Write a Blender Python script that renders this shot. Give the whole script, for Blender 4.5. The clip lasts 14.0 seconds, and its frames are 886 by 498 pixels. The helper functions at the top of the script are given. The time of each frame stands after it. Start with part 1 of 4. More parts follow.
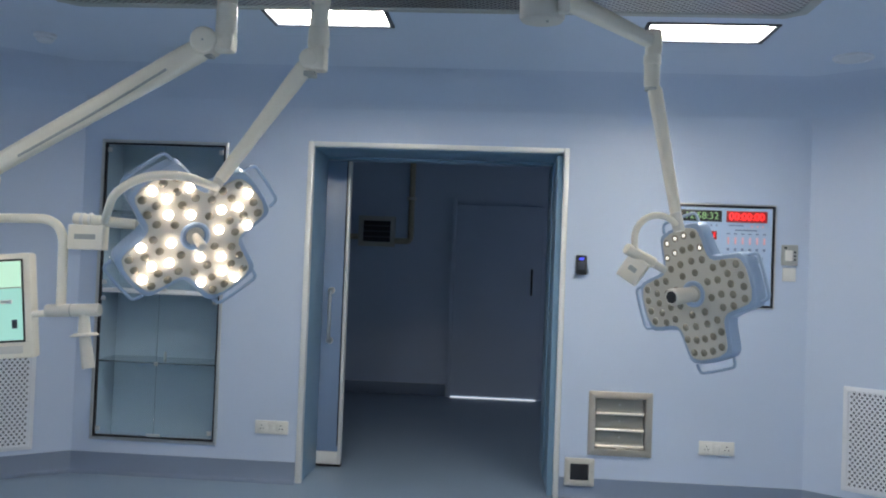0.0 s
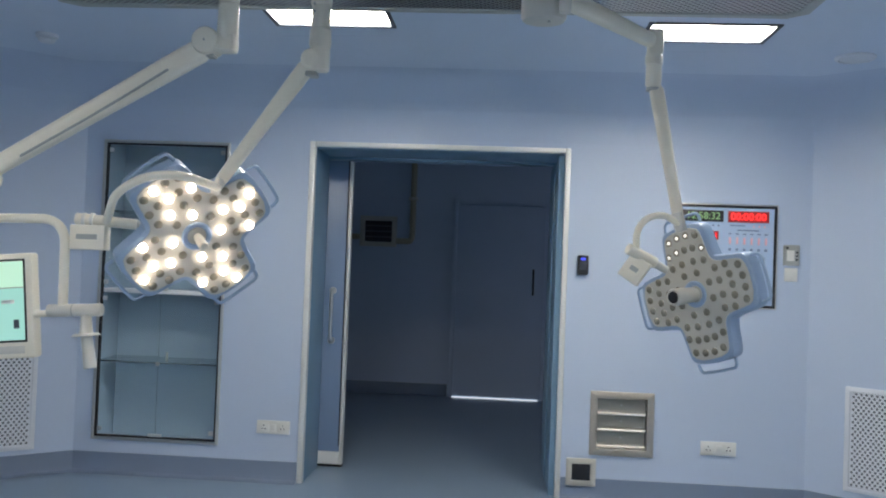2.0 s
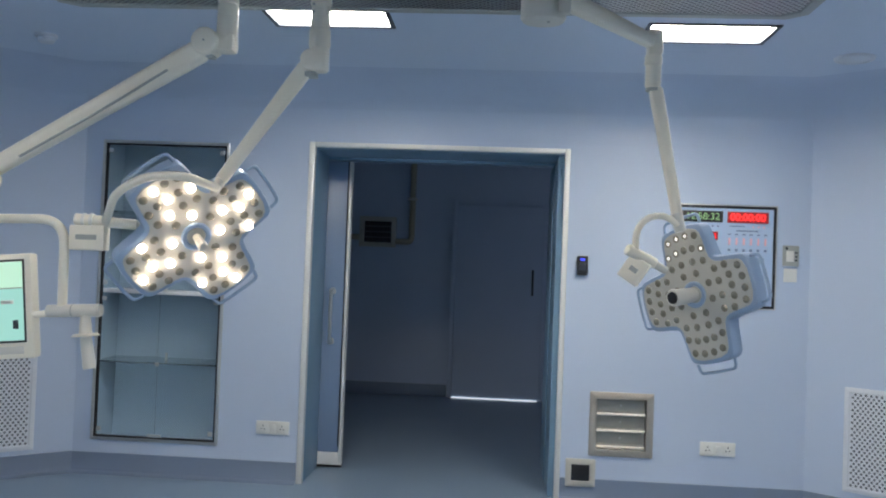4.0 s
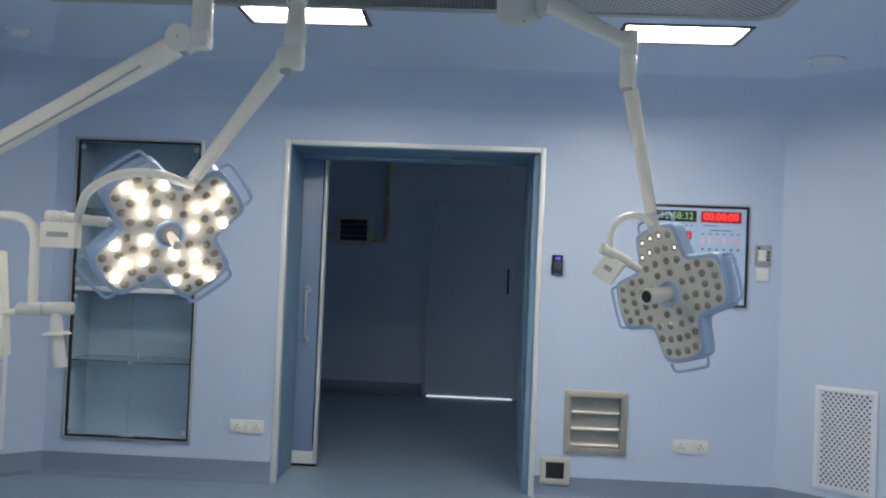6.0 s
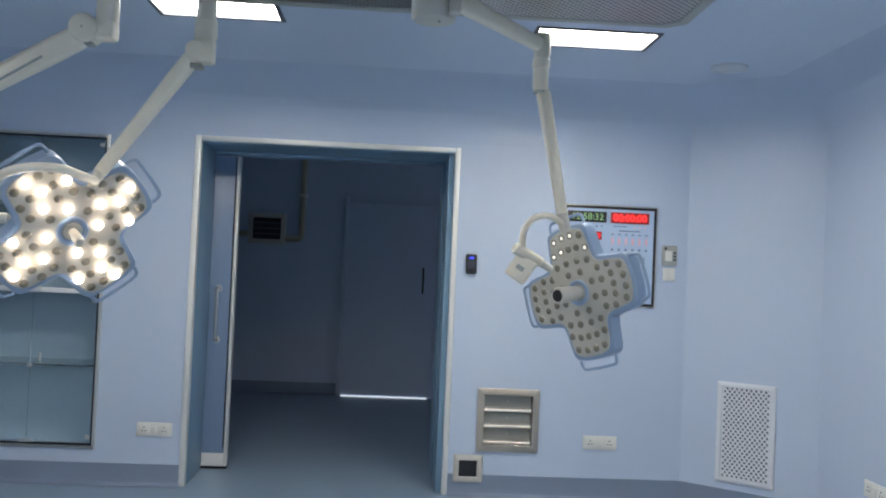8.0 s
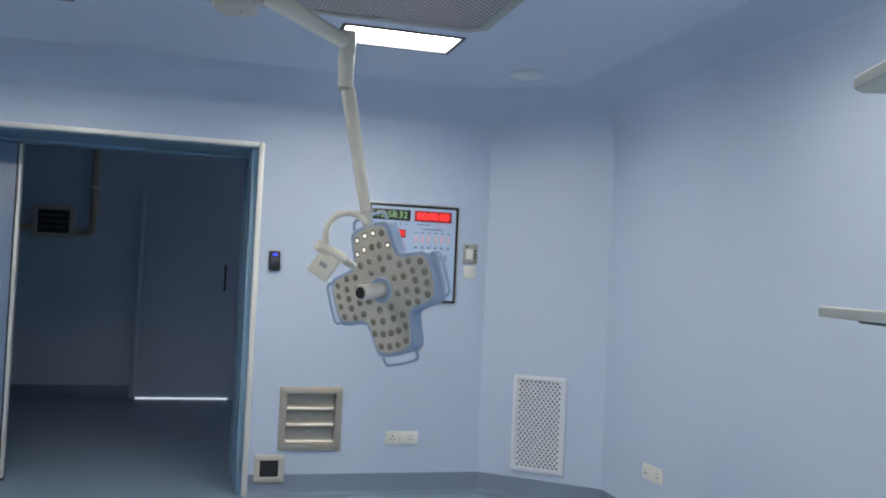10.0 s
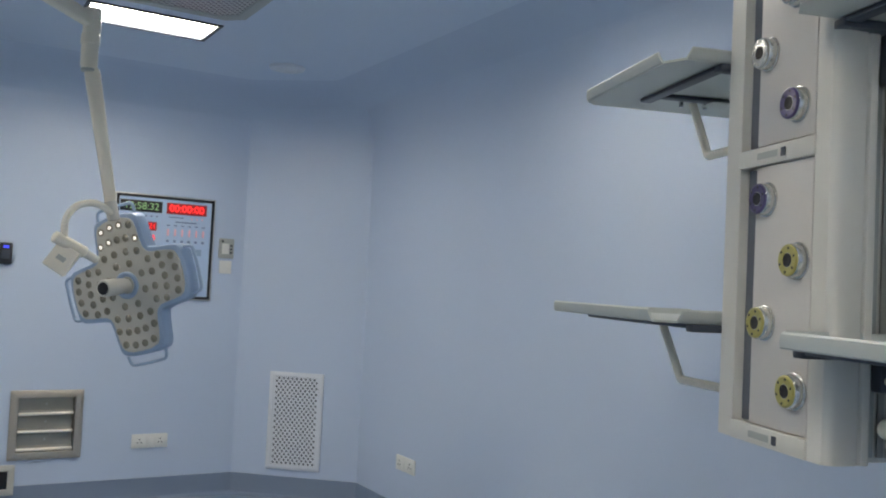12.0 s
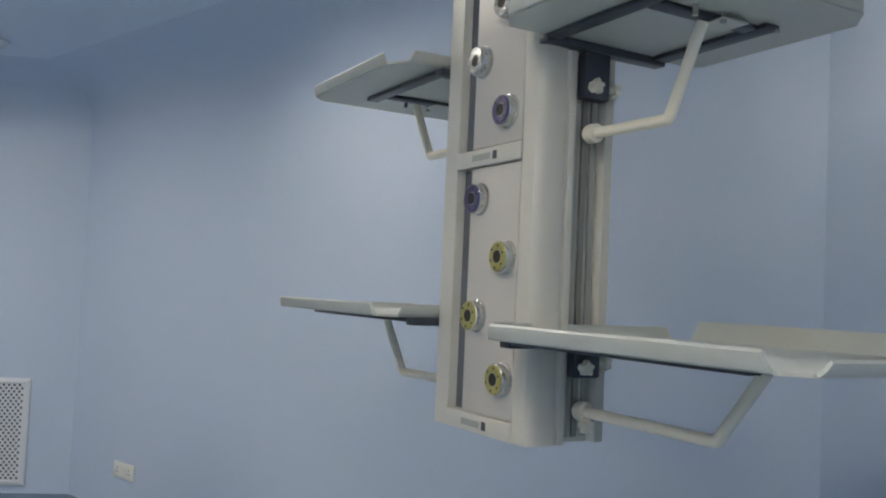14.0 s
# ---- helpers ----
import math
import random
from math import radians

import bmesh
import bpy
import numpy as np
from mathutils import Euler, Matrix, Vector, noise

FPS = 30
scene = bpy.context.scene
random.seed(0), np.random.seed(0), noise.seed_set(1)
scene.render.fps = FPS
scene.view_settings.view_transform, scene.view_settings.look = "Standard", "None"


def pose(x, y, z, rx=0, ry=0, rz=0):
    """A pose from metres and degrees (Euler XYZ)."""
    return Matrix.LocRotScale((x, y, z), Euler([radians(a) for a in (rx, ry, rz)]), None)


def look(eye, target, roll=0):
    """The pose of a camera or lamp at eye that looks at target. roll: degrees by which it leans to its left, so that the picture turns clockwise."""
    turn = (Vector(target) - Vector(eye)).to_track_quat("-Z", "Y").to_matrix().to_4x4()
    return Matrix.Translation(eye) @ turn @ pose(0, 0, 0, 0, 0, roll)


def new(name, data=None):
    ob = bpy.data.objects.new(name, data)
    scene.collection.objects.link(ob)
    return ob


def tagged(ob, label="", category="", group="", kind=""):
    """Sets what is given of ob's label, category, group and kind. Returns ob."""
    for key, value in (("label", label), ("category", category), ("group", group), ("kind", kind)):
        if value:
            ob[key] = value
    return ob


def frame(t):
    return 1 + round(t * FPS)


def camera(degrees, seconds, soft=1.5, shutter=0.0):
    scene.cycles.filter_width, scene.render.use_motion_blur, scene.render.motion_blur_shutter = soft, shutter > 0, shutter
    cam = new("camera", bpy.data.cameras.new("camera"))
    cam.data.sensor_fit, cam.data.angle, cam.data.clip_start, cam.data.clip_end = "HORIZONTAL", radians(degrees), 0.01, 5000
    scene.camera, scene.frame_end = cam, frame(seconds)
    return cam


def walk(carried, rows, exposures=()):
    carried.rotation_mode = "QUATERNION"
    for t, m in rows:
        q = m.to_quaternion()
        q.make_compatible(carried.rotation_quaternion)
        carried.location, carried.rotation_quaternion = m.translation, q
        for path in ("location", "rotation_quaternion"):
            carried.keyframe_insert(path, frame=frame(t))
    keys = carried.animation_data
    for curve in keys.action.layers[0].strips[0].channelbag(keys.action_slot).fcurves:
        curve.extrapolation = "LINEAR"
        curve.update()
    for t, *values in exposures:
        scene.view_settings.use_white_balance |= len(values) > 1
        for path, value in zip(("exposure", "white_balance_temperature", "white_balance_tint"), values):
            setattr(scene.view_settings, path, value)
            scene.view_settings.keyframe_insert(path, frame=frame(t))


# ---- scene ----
cam = camera(53.26, 14.0, soft=2.0)
# seconds, turn to the left, tilt up, lean (degrees); the head turns on a stand
TURNS = [
    (0.0, 4.01, 1.35, 2.18),
    (0.5, 4.04, 1.43, 2.18),
    (1.0, 4.10, 1.34, 2.18),
    (1.5, 4.11, 1.43, 2.19),
    (2.0, 4.11, 1.35, 2.19),
    (2.5, 4.08, 1.45, 2.20),
    (3.0, 4.10, 1.35, 2.20),
    (3.2, 4.10, 1.36, 2.20),
    (5.3, 3.67, 1.40, 2.27),
    (5.5, 3.37, 1.40, 2.28),
    (6.0, 2.52, 1.35, 2.33),
    (6.5, 1.68, 1.46, 2.34),
    (7.0, 0.01, 1.44, 2.34),
    (7.2, -0.51, 1.44, 2.35),
    (9.3, -9.42, 1.82, 2.66),
    (9.5, -10.82, 1.83, 2.66),
    (10.0, -15.35, 1.91, 2.64),
    (10.5, -20.19, 2.16, 2.64),
    (11.0, -23.28, 2.16, 2.67),
    (11.5, -26.56, 2.34, 2.75),
    (12.0, -30.67, 2.38, 2.81),
    (12.5, -35.25, 2.61, 2.86),
    (13.0, -39.62, 2.67, 2.83),
    (13.5, -43.88, 2.86, 2.70),
    (14.0, -47.68, 2.91, 2.60),
]
EYE, REACH = 1.37, 0.088


def head_pose(yaw, pitch, roll):
    a, p = radians(yaw), radians(pitch)
    eye = Vector((-math.sin(a) * REACH, math.cos(a) * REACH - REACH, EYE))
    ahead = Vector((-math.sin(a) * math.cos(p), math.cos(a) * math.cos(p), math.sin(p)))
    return look(eye, eye + ahead, roll)


walk(cam, [(t, head_pose(y, p, r)) for t, y, p, r in TURNS], exposures=[(0.0, 0.08, 6720, 10), (9.5, 0.12, 6700, 10), (10.5, 0.0, 6700, 10), (11.0, -0.12, 6780, 10), (12.0, -0.21, 6900, 10), (14.0, -0.18, 7040, 10)])

# ---- light ----
PANEL_GLOW = 43.0     # ceiling panels
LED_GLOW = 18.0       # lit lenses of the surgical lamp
# dim world light, fill for the unlit next room through its added opening
world = bpy.data.worlds.new("world")
scene.world = world
world.use_nodes = True
world.node_tree.nodes["Background"].inputs[0].default_value = (0.55, 0.62, 0.75, 1)
world.node_tree.nodes["Background"].inputs[1].default_value = 0.75


# ---- materials ----
def material(name, color, rough=0.5, metal=0.0, vary=0.06, scale=3.0, fine=60.0, bump=0.02, tint=None, coat=0.0, rough_vary=0.08):
    """Paint, plastic or metal, uneven at a broad and a fine scale."""
    m = bpy.data.materials.new(name)
    m.use_nodes = True
    nt = m.node_tree
    b = nt.nodes["Principled BSDF"]
    geo = nt.nodes.new("ShaderNodeTexCoord")
    n1 = nt.nodes.new("ShaderNodeTexNoise")
    n1.inputs["Scale"].default_value, n1.inputs["Detail"].default_value = scale, 5
    n2 = nt.nodes.new("ShaderNodeTexNoise")
    n2.inputs["Scale"].default_value, n2.inputs["Detail"].default_value = fine, 3
    for n in (n1, n2):
        nt.links.new(geo.outputs["Object"], n.inputs["Vector"])
    mix = nt.nodes.new("ShaderNodeMix")
    mix.data_type = "RGBA"
    lo = [c * (1 - vary) for c in color]
    hi = [min(1, c * (1 + vary)) for c in (tint or color)]
    mix.inputs["A"].default_value, mix.inputs["B"].default_value = (*lo, 1), (*hi, 1)
    add = nt.nodes.new("ShaderNodeMath")
    add.operation = "MULTIPLY_ADD"
    add.inputs[1].default_value = 0.35
    nt.links.new(n2.outputs["Fac"], add.inputs[0])
    half = nt.nodes.new("ShaderNodeMath")
    half.operation = "MULTIPLY"
    half.inputs[1].default_value = 0.65
    nt.links.new(n1.outputs["Fac"], half.inputs[0])
    nt.links.new(half.outputs[0], add.inputs[2])
    nt.links.new(add.outputs[0], mix.inputs["Factor"])
    nt.links.new(mix.outputs["Result"], b.inputs["Base Color"])
    rg = nt.nodes.new("ShaderNodeMapRange")
    rg.inputs["To Min"].default_value, rg.inputs["To Max"].default_value = max(0.02, rough - rough_vary), min(1, rough + rough_vary)
    nt.links.new(n1.outputs["Fac"], rg.inputs["Value"])
    nt.links.new(rg.outputs[0], b.inputs["Roughness"])
    b.inputs["Metallic"].default_value = metal
    b.inputs["Coat Weight"].default_value = coat
    if bump:
        bp = nt.nodes.new("ShaderNodeBump")
        bp.inputs["Strength"].default_value, bp.inputs["Distance"].default_value = bump, 0.01
        nt.links.new(n2.outputs["Fac"], bp.inputs["Height"])
        nt.links.new(bp.outputs[0], b.inputs["Normal"])
    return m


def glowing(name, color, strength, base=(0.8, 0.8, 0.8)):
    m = bpy.data.materials.new(name)
    m.use_nodes = True
    b = m.node_tree.nodes["Principled BSDF"]
    b.inputs["Base Color"].default_value = (*base, 1)
    b.inputs["Emission Color"].default_value = (*color, 1)
    b.inputs["Emission Strength"].default_value = strength
    return m


def glass(name, color=(0.9, 0.97, 0.97), rough=0.02):
    m = bpy.data.materials.new(name)
    m.use_nodes = True
    b = m.node_tree.nodes["Principled BSDF"]
    b.inputs["Base Color"].default_value = (*color, 1)
    b.inputs["Roughness"].default_value = rough
    b.inputs["Transmission Weight"].default_value = 1
    b.inputs["IOR"].default_value = 1.3
    return m


WALL = material("wall_paint", (0.515, 0.605, 0.75), 0.42, vary=0.035, scale=0.9, fine=90, bump=0.015)
CEIL = material("ceiling_paint", (0.60, 0.69, 0.82), 0.5, vary=0.03, scale=0.8, fine=90, bump=0.015)
FLOOR = material("vinyl_floor", (0.235, 0.325, 0.43), 0.32, vary=0.10, scale=1.6, fine=140, bump=0.01)
SKIRT = material("vinyl_skirting", (0.20, 0.255, 0.35), 0.4, vary=0.08, scale=2.5, fine=120, bump=0.01)
DOORBLUE = material("door_laminate", (0.20, 0.29, 0.44), 0.35, vary=0.05, scale=1.5, fine=100, bump=0.01)
REVEAL = material("reveal_paint", (0.21, 0.35, 0.48), 0.35, vary=0.05, scale=1.5, fine=100, bump=0.01)
STEEL = material("brushed_steel", (0.62, 0.62, 0.60), 0.34, 1.0, vary=0.12, scale=6, fine=220, bump=0.02)
WARMSTEEL = material("stained_steel", (0.47, 0.43, 0.37), 0.36, 0.55, vary=0.2, scale=7, fine=160, bump=0.03)
BLADE = material("dull_grey_blade", (0.31, 0.31, 0.28), 0.36, 0.5, vary=0.15, scale=7, fine=160, bump=0.02)
# pale cream metal that paints the highlight along the damper blades' lower edges
EDGE = material("blade_edge_highlight", (0.86, 0.82, 0.72), 0.3, 0.5, vary=0.15, scale=18, fine=160)
ALU = material("anodised_aluminium", (0.79, 0.79, 0.76), 0.40, 0.25, vary=0.06, scale=5, fine=150)
WHITE = material("white_enamel", (0.62, 0.61, 0.56), 0.33, vary=0.05, scale=4, fine=90, bump=0.01)
CREAM = material("cream_enamel", (0.84, 0.80, 0.69), 0.35, vary=0.06, scale=4, fine=90, bump=0.01)
GRILLE = material("white_powder_coat", (0.72, 0.75, 0.80), 0.45, vary=0.05, scale=5, fine=120)
PLASTIC = material("white_plastic", (0.76, 0.76, 0.72), 0.35, vary=0.04, scale=6, fine=120)
GREYPL = material("grey_plastic", (0.38, 0.40, 0.38), 0.45, vary=0.08, scale=9, fine=120)
BLACK = material("black_plastic", (0.015, 0.016, 0.02), 0.35, vary=0.2, scale=8, fine=100)
DARK = material("dark_void", (0.03, 0.035, 0.045), 0.7, vary=0.2, scale=8, fine=80)
# matt grey; its darkness stands for shade in the channel and behind grille holes
DIMGREY = material("matt_dim_grey", (0.13, 0.145, 0.17), 0.85, vary=0.2, scale=8, fine=80)
GASKET = material("dark_rubber", (0.012, 0.012, 0.015), 0.6, vary=0.2, scale=8, fine=80)
BRACKET = material("dark_grey_enamel", (0.045, 0.055, 0.075), 0.4, vary=0.15, scale=8, fine=120)
LAMPBLUE = material("pale_blue_plastic", (0.30, 0.41, 0.58), 0.3, vary=0.06, scale=6, fine=110)
LAMPFACE = material("lamp_face_plastic", (0.52, 0.51, 0.46), 0.4, vary=0.07, scale=7, fine=130)
LENS = material("lens_grey", (0.27, 0.255, 0.21), 0.2, 0.2, vary=0.25, scale=20, fine=160, bump=0)
LENSRIM = material("lens_rim", (0.33, 0.31, 0.26), 0.3, 0.2, vary=0.1, scale=20, fine=160, bump=0)
PURPLE = material("violet_plastic", (0.06, 0.05, 0.14), 0.3, vary=0.15, scale=20, fine=120)
YELLOW = material("yellow_plastic", (0.38, 0.35, 0.12), 0.35, vary=0.15, scale=20, fine=120)
CHROME = material("dull_chrome", (0.66, 0.66, 0.63), 0.24, 0.85, vary=0.08, scale=12, fine=100, bump=0)
TRAY = material("grey_green_tray", (0.50, 0.53, 0.50), 0.42, vary=0.03, scale=5, fine=110, bump=0.01)
FASCIA = material("pale_fascia", (0.58, 0.56, 0.53), 0.4, vary=0.05, scale=5, fine=110, bump=0.01)
PERF = material("perforated_steel", (0.46, 0.45, 0.43), 0.36, 0.6, vary=0.12, scale=4, fine=120)


def pierce(m, step, hole):
    """Adds a diagonal lattice of dark round holes, in plan, to a material."""
    nt = m.node_tree
    b = nt.nodes["Principled BSDF"]
    co, turn = nt.nodes.new("ShaderNodeTexCoord"), nt.nodes.new("ShaderNodeMapping")
    turn.inputs["Rotation"].default_value, turn.inputs["Scale"].default_value = (0, 0, radians(45)), (1 / step, 1 / step, 0)
    fract, off, far = nt.nodes.new("ShaderNodeVectorMath"), nt.nodes.new("ShaderNodeVectorMath"), nt.nodes.new("ShaderNodeVectorMath")
    fract.operation, off.operation, far.operation = "FRACTION", "SUBTRACT", "LENGTH"
    off.inputs[1].default_value = (0.5, 0.5, 0)
    edge = nt.nodes.new("ShaderNodeMapRange")
    edge.inputs["From Min"].default_value, edge.inputs["From Max"].default_value = hole, hole + 0.06
    mix = nt.nodes.new("ShaderNodeMix")
    mix.data_type = "RGBA"
    mix.inputs["A"].default_value = (0.03, 0.03, 0.035, 1)
    plain = b.inputs["Base Color"].links[0].from_socket
    nt.links.new(co.outputs["Object"], turn.inputs["Vector"])
    nt.links.new(turn.outputs[0], fract.inputs[0])
    nt.links.new(fract.outputs[0], off.inputs[0])
    nt.links.new(off.outputs[0], far.inputs[0])
    nt.links.new(far.outputs["Value"], edge.inputs["Value"])
    nt.links.new(edge.outputs[0], mix.inputs["Factor"])
    nt.links.new(plain, mix.inputs["B"])
    nt.links.new(mix.outputs["Result"], b.inputs["Base Color"])
    nt.links.new(edge.outputs[0], b.inputs["Metallic"])


pierce(PERF, 0.024, 0.28)
CABIN = material("cabinet_lining", (0.33, 0.43, 0.55), 0.4, vary=0.05, scale=2, fine=90, bump=0.01)
PANELFACE = material("panel_face", (0.46, 0.60, 0.79), 0.3, vary=0.04, scale=5, fine=120, bump=0)
INK = material("printed_ink", (0.20, 0.26, 0.42), 0.5, vary=0.1, bump=0)
INKRED = glowing("red_indicator", (1.0, 0.22, 0.28), 0.22, (0.66, 0.46, 0.52))
CONDUIT = material("beige_conduit", (0.42, 0.38, 0.28), 0.5, vary=0.1, scale=6)
PANEL = glowing("light_diffuser", (1.0, 0.95, 0.87), PANEL_GLOW)
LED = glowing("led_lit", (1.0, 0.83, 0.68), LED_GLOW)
# weak glow that paints the glints on the switched-off lamp's lenses
GLINTGLOW = glowing("lens_glint_glow", (1.0, 0.93, 0.82), 2.0)
SCREEN = glowing("screen_glow", (0.33, 0.66, 0.58), 0.85, (0.1, 0.2, 0.2))
SCREENPALE = glowing("screen_glow_pale", (0.48, 0.76, 0.57), 0.95, (0.1, 0.2, 0.2))
REDLED = glowing("red_digits", (1.0, 0.03, 0.03), 2.6, (0.3, 0.02, 0.02))
REDPALE = glowing("red_glow_field", (0.9, 0.02, 0.03), 0.14, (0.2, 0.02, 0.02))
GREENLED = glowing("green_digits", (0.45, 0.75, 0.35), 0.55, (0.1, 0.2, 0.1))
BLUELED = glowing("blue_indicator", (0.05, 0.08, 1.0), 1.5, (0.02, 0.02, 0.2))
GAPGLOW = glowing("light_under_door", (0.9, 0.95, 1.0), 0.6)
GLASS = glass("clear_glass")
TINTED = material("dark_window_glass", (0.03, 0.045, 0.06), 0.08, vary=0.1, bump=0)


# ---- mesh helpers ----
def mesh_of(bm, mat, smooth=True, angle=35):
    me = bpy.data.meshes.new("m")
    bmesh.ops.recalc_face_normals(bm, faces=bm.faces[:])
    if smooth:
        for f in bm.faces:
            f.smooth = True
        for e in bm.edges:
            if len(e.link_faces) != 2 or e.calc_face_angle(0) > radians(angle):
                e.smooth = False
    bm.to_mesh(me)
    bm.free()
    me.materials.append(mat)
    return me


def part(name, bm, mat, parent=None, label="", smooth=True):
    me = bm if isinstance(bm, bpy.types.Mesh) else mesh_of(bm, mat, smooth)
    ob = new(name, me)
    ob.parent = parent
    return tagged(ob, label)


def thing(name, m, label, category, group="", kind=""):
    ob = new(name)
    ob.matrix_world = m
    ob.empty_display_size = 0.1
    return tagged(ob, label, category, group, kind)


def box(lo, hi, bevel=0.0, bm=None, seg=2):
    own = bmesh.new()
    r = bmesh.ops.create_cube(own, size=1)
    lo, hi = Vector(lo), Vector(hi)
    for v in r["verts"]:
        v.co = Vector([(lo[i] + hi[i]) / 2 + v.co[i] * (hi[i] - lo[i]) for i in range(3)])
    if bevel:
        bmesh.ops.bevel(own, geom=own.edges[:], offset=bevel, segments=seg, affect="EDGES", profile=0.5)
    return merged(bm, own)


def merged(bm, own):
    if bm is None:
        return own
    tmp = bpy.data.meshes.new("t")
    own.to_mesh(tmp)
    own.free()
    bm.from_mesh(tmp)
    bpy.data.meshes.remove(tmp)
    return bm


def rod(a, b, r, r2=None, n=20, bevel=0.0, bm=None):
    """A round bar from a to b."""
    a, b = Vector(a), Vector(b)
    own = bmesh.new()
    bmesh.ops.create_cone(own, cap_ends=True, segments=n, radius1=r, radius2=r if r2 is None else r2, depth=(b - a).length)
    if bevel:
        caps = [e for e in own.edges if any(len(f.verts) > 4 for f in e.link_faces)]
        bmesh.ops.bevel(own, geom=caps, offset=bevel, segments=3, affect="EDGES", profile=0.5)
    q = Vector((0, 0, 1)).rotation_difference((b - a).normalized())
    bmesh.ops.transform(own, matrix=Matrix.Translation((a + b) / 2) @ q.to_matrix().to_4x4(), verts=own.verts[:])
    return merged(bm, own)


def sweep(points, r, n=14, rounding=0.0, steps=6, bm=None, flat=1.0):
    """A tube through the points, its bends rounded."""
    pts = [Vector(p) for p in points]
    line = [pts[0]]
    for i in range(1, len(pts) - 1):
        p, a, b = pts[i], (pts[i - 1] - pts[i]), (pts[i + 1] - pts[i])
        k = min(rounding, a.length * 0.49, b.length * 0.49)
        if k <= 0:
            line.append(p)
            continue
        s, e = p + a.normalized() * k, p + b.normalized() * k
        for j in range(steps + 1):
            t = j / steps
            line.append((1 - t) ** 2 * s + 2 * t * (1 - t) * p + t * t * e)
    line.append(pts[-1])
    own = bmesh.new()
    rings, side = [], None
    for i, p in enumerate(line):
        d = (line[min(i + 1, len(line) - 1)] - line[max(i - 1, 0)]).normalized()
        if side is None:
            side = d.orthogonal().normalized()
        side = (side - d * side.dot(d)).normalized()
        up = d.cross(side)
        rings.append([own.verts.new(p + side * math.cos(2 * math.pi * k / n) * r + up * math.sin(2 * math.pi * k / n) * r * flat) for k in range(n)])
    for a, b in zip(rings, rings[1:]):
        for k in range(n):
            own.faces.new((a[k], a[(k + 1) % n], b[(k + 1) % n], b[k]))
    own.faces.new(rings[0][::-1])
    own.faces.new(rings[-1])
    return merged(bm, own)


def lathe(profile, n=24, bm=None):
    """Turned about z from (radius, height) pairs."""
    own = bmesh.new()
    rings = [[own.verts.new((r * math.cos(2 * math.pi * k / n), r * math.sin(2 * math.pi * k / n), z)) for k in range(n)] for r, z in profile]
    for a, b in zip(rings, rings[1:]):
        for k in range(n):
            own.faces.new((a[k], a[(k + 1) % n], b[(k + 1) % n], b[k]))
    own.faces.new(rings[0][::-1])
    own.faces.new(rings[-1])
    return merged(bm, own)


def prism(outline, z0, z1, bevel=0.0, bm=None, seg=2):
    """A flat outline given height."""
    own = bmesh.new()
    lo = [own.verts.new((x, y, z0)) for x, y in outline]
    f = own.faces.new(lo)
    ext = bmesh.ops.extrude_face_region(own, geom=[f])
    vs = [v for v in ext["geom"] if isinstance(v, bmesh.types.BMVert)]
    for v in vs:
        v.co.z = z1
    if bevel:
        top = [e for e in own.edges if all(abs(v.co.z - z1) < 1e-6 for v in e.verts)]
        bmesh.ops.bevel(own, geom=top, offset=bevel, segments=seg, affect="EDGES", profile=0.5)
    return merged(bm, own)


def ring_frame(x0, x1, z0, z1, w, y0, y1, bevel=0.002):
    """A picture frame in the xz plane, mitred, from y0 (front) to y1."""
    own = bmesh.new()
    outer = [(x0, z0), (x1, z0), (x1, z1), (x0, z1)]
    inner = [(x0 + w, z0 + w), (x1 - w, z0 + w), (x1 - w, z1 - w), (x0 + w, z1 - w)]
    rings = [[own.verts.new((x, y, z)) for x, z in o] for o, y in ((outer, y0), (inner, y0), (inner, y1), (outer, y1))]
    for i in range(4):
        a, b = rings[i], rings[(i + 1) % 4]
        for k in range(4):
            own.faces.new((a[k], a[(k + 1) % 4], b[(k + 1) % 4], b[k]))
    if bevel:
        bmesh.ops.bevel(own, geom=own.edges[:], offset=bevel, segments=1, affect="EDGES")
    return own


def letters(text, size, mat, name, parent, m, label=""):
    cu = bpy.data.curves.new("t", "FONT")
    cu.body, cu.size, cu.extrude, cu.align_x, cu.align_y = text, size, 0.0006, "CENTER", "CENTER"
    tmp = new("t", cu)
    bpy.context.view_layer.update()
    me = bpy.data.meshes.new_from_object(tmp.evaluated_get(bpy.context.evaluated_depsgraph_get()))
    bpy.data.objects.remove(tmp)
    me.materials.clear()
    me.materials.append(mat)
    ob = new(name, me)
    ob.parent = parent
    ob.matrix_local = m
    return tagged(ob, label)


# ---- the room ----
NORTH, SOUTH, EAST, WEST, TOP, COVE = 5.49, 0.24, 2.457, -3.347, 2.55, 2.225
PLAN = [(-2.72, NORTH), (1.83, NORTH), (EAST, 4.965), (EAST, 0.79), (1.83, SOUTH), (-2.72, SOUTH), (WEST, 0.79), (WEST, 4.94)]
DX0, DX1, DZ = -1.265, 0.371, 2.150     # sliding door's opening with its frame
BACK = 5.96                             # far side of the door wall


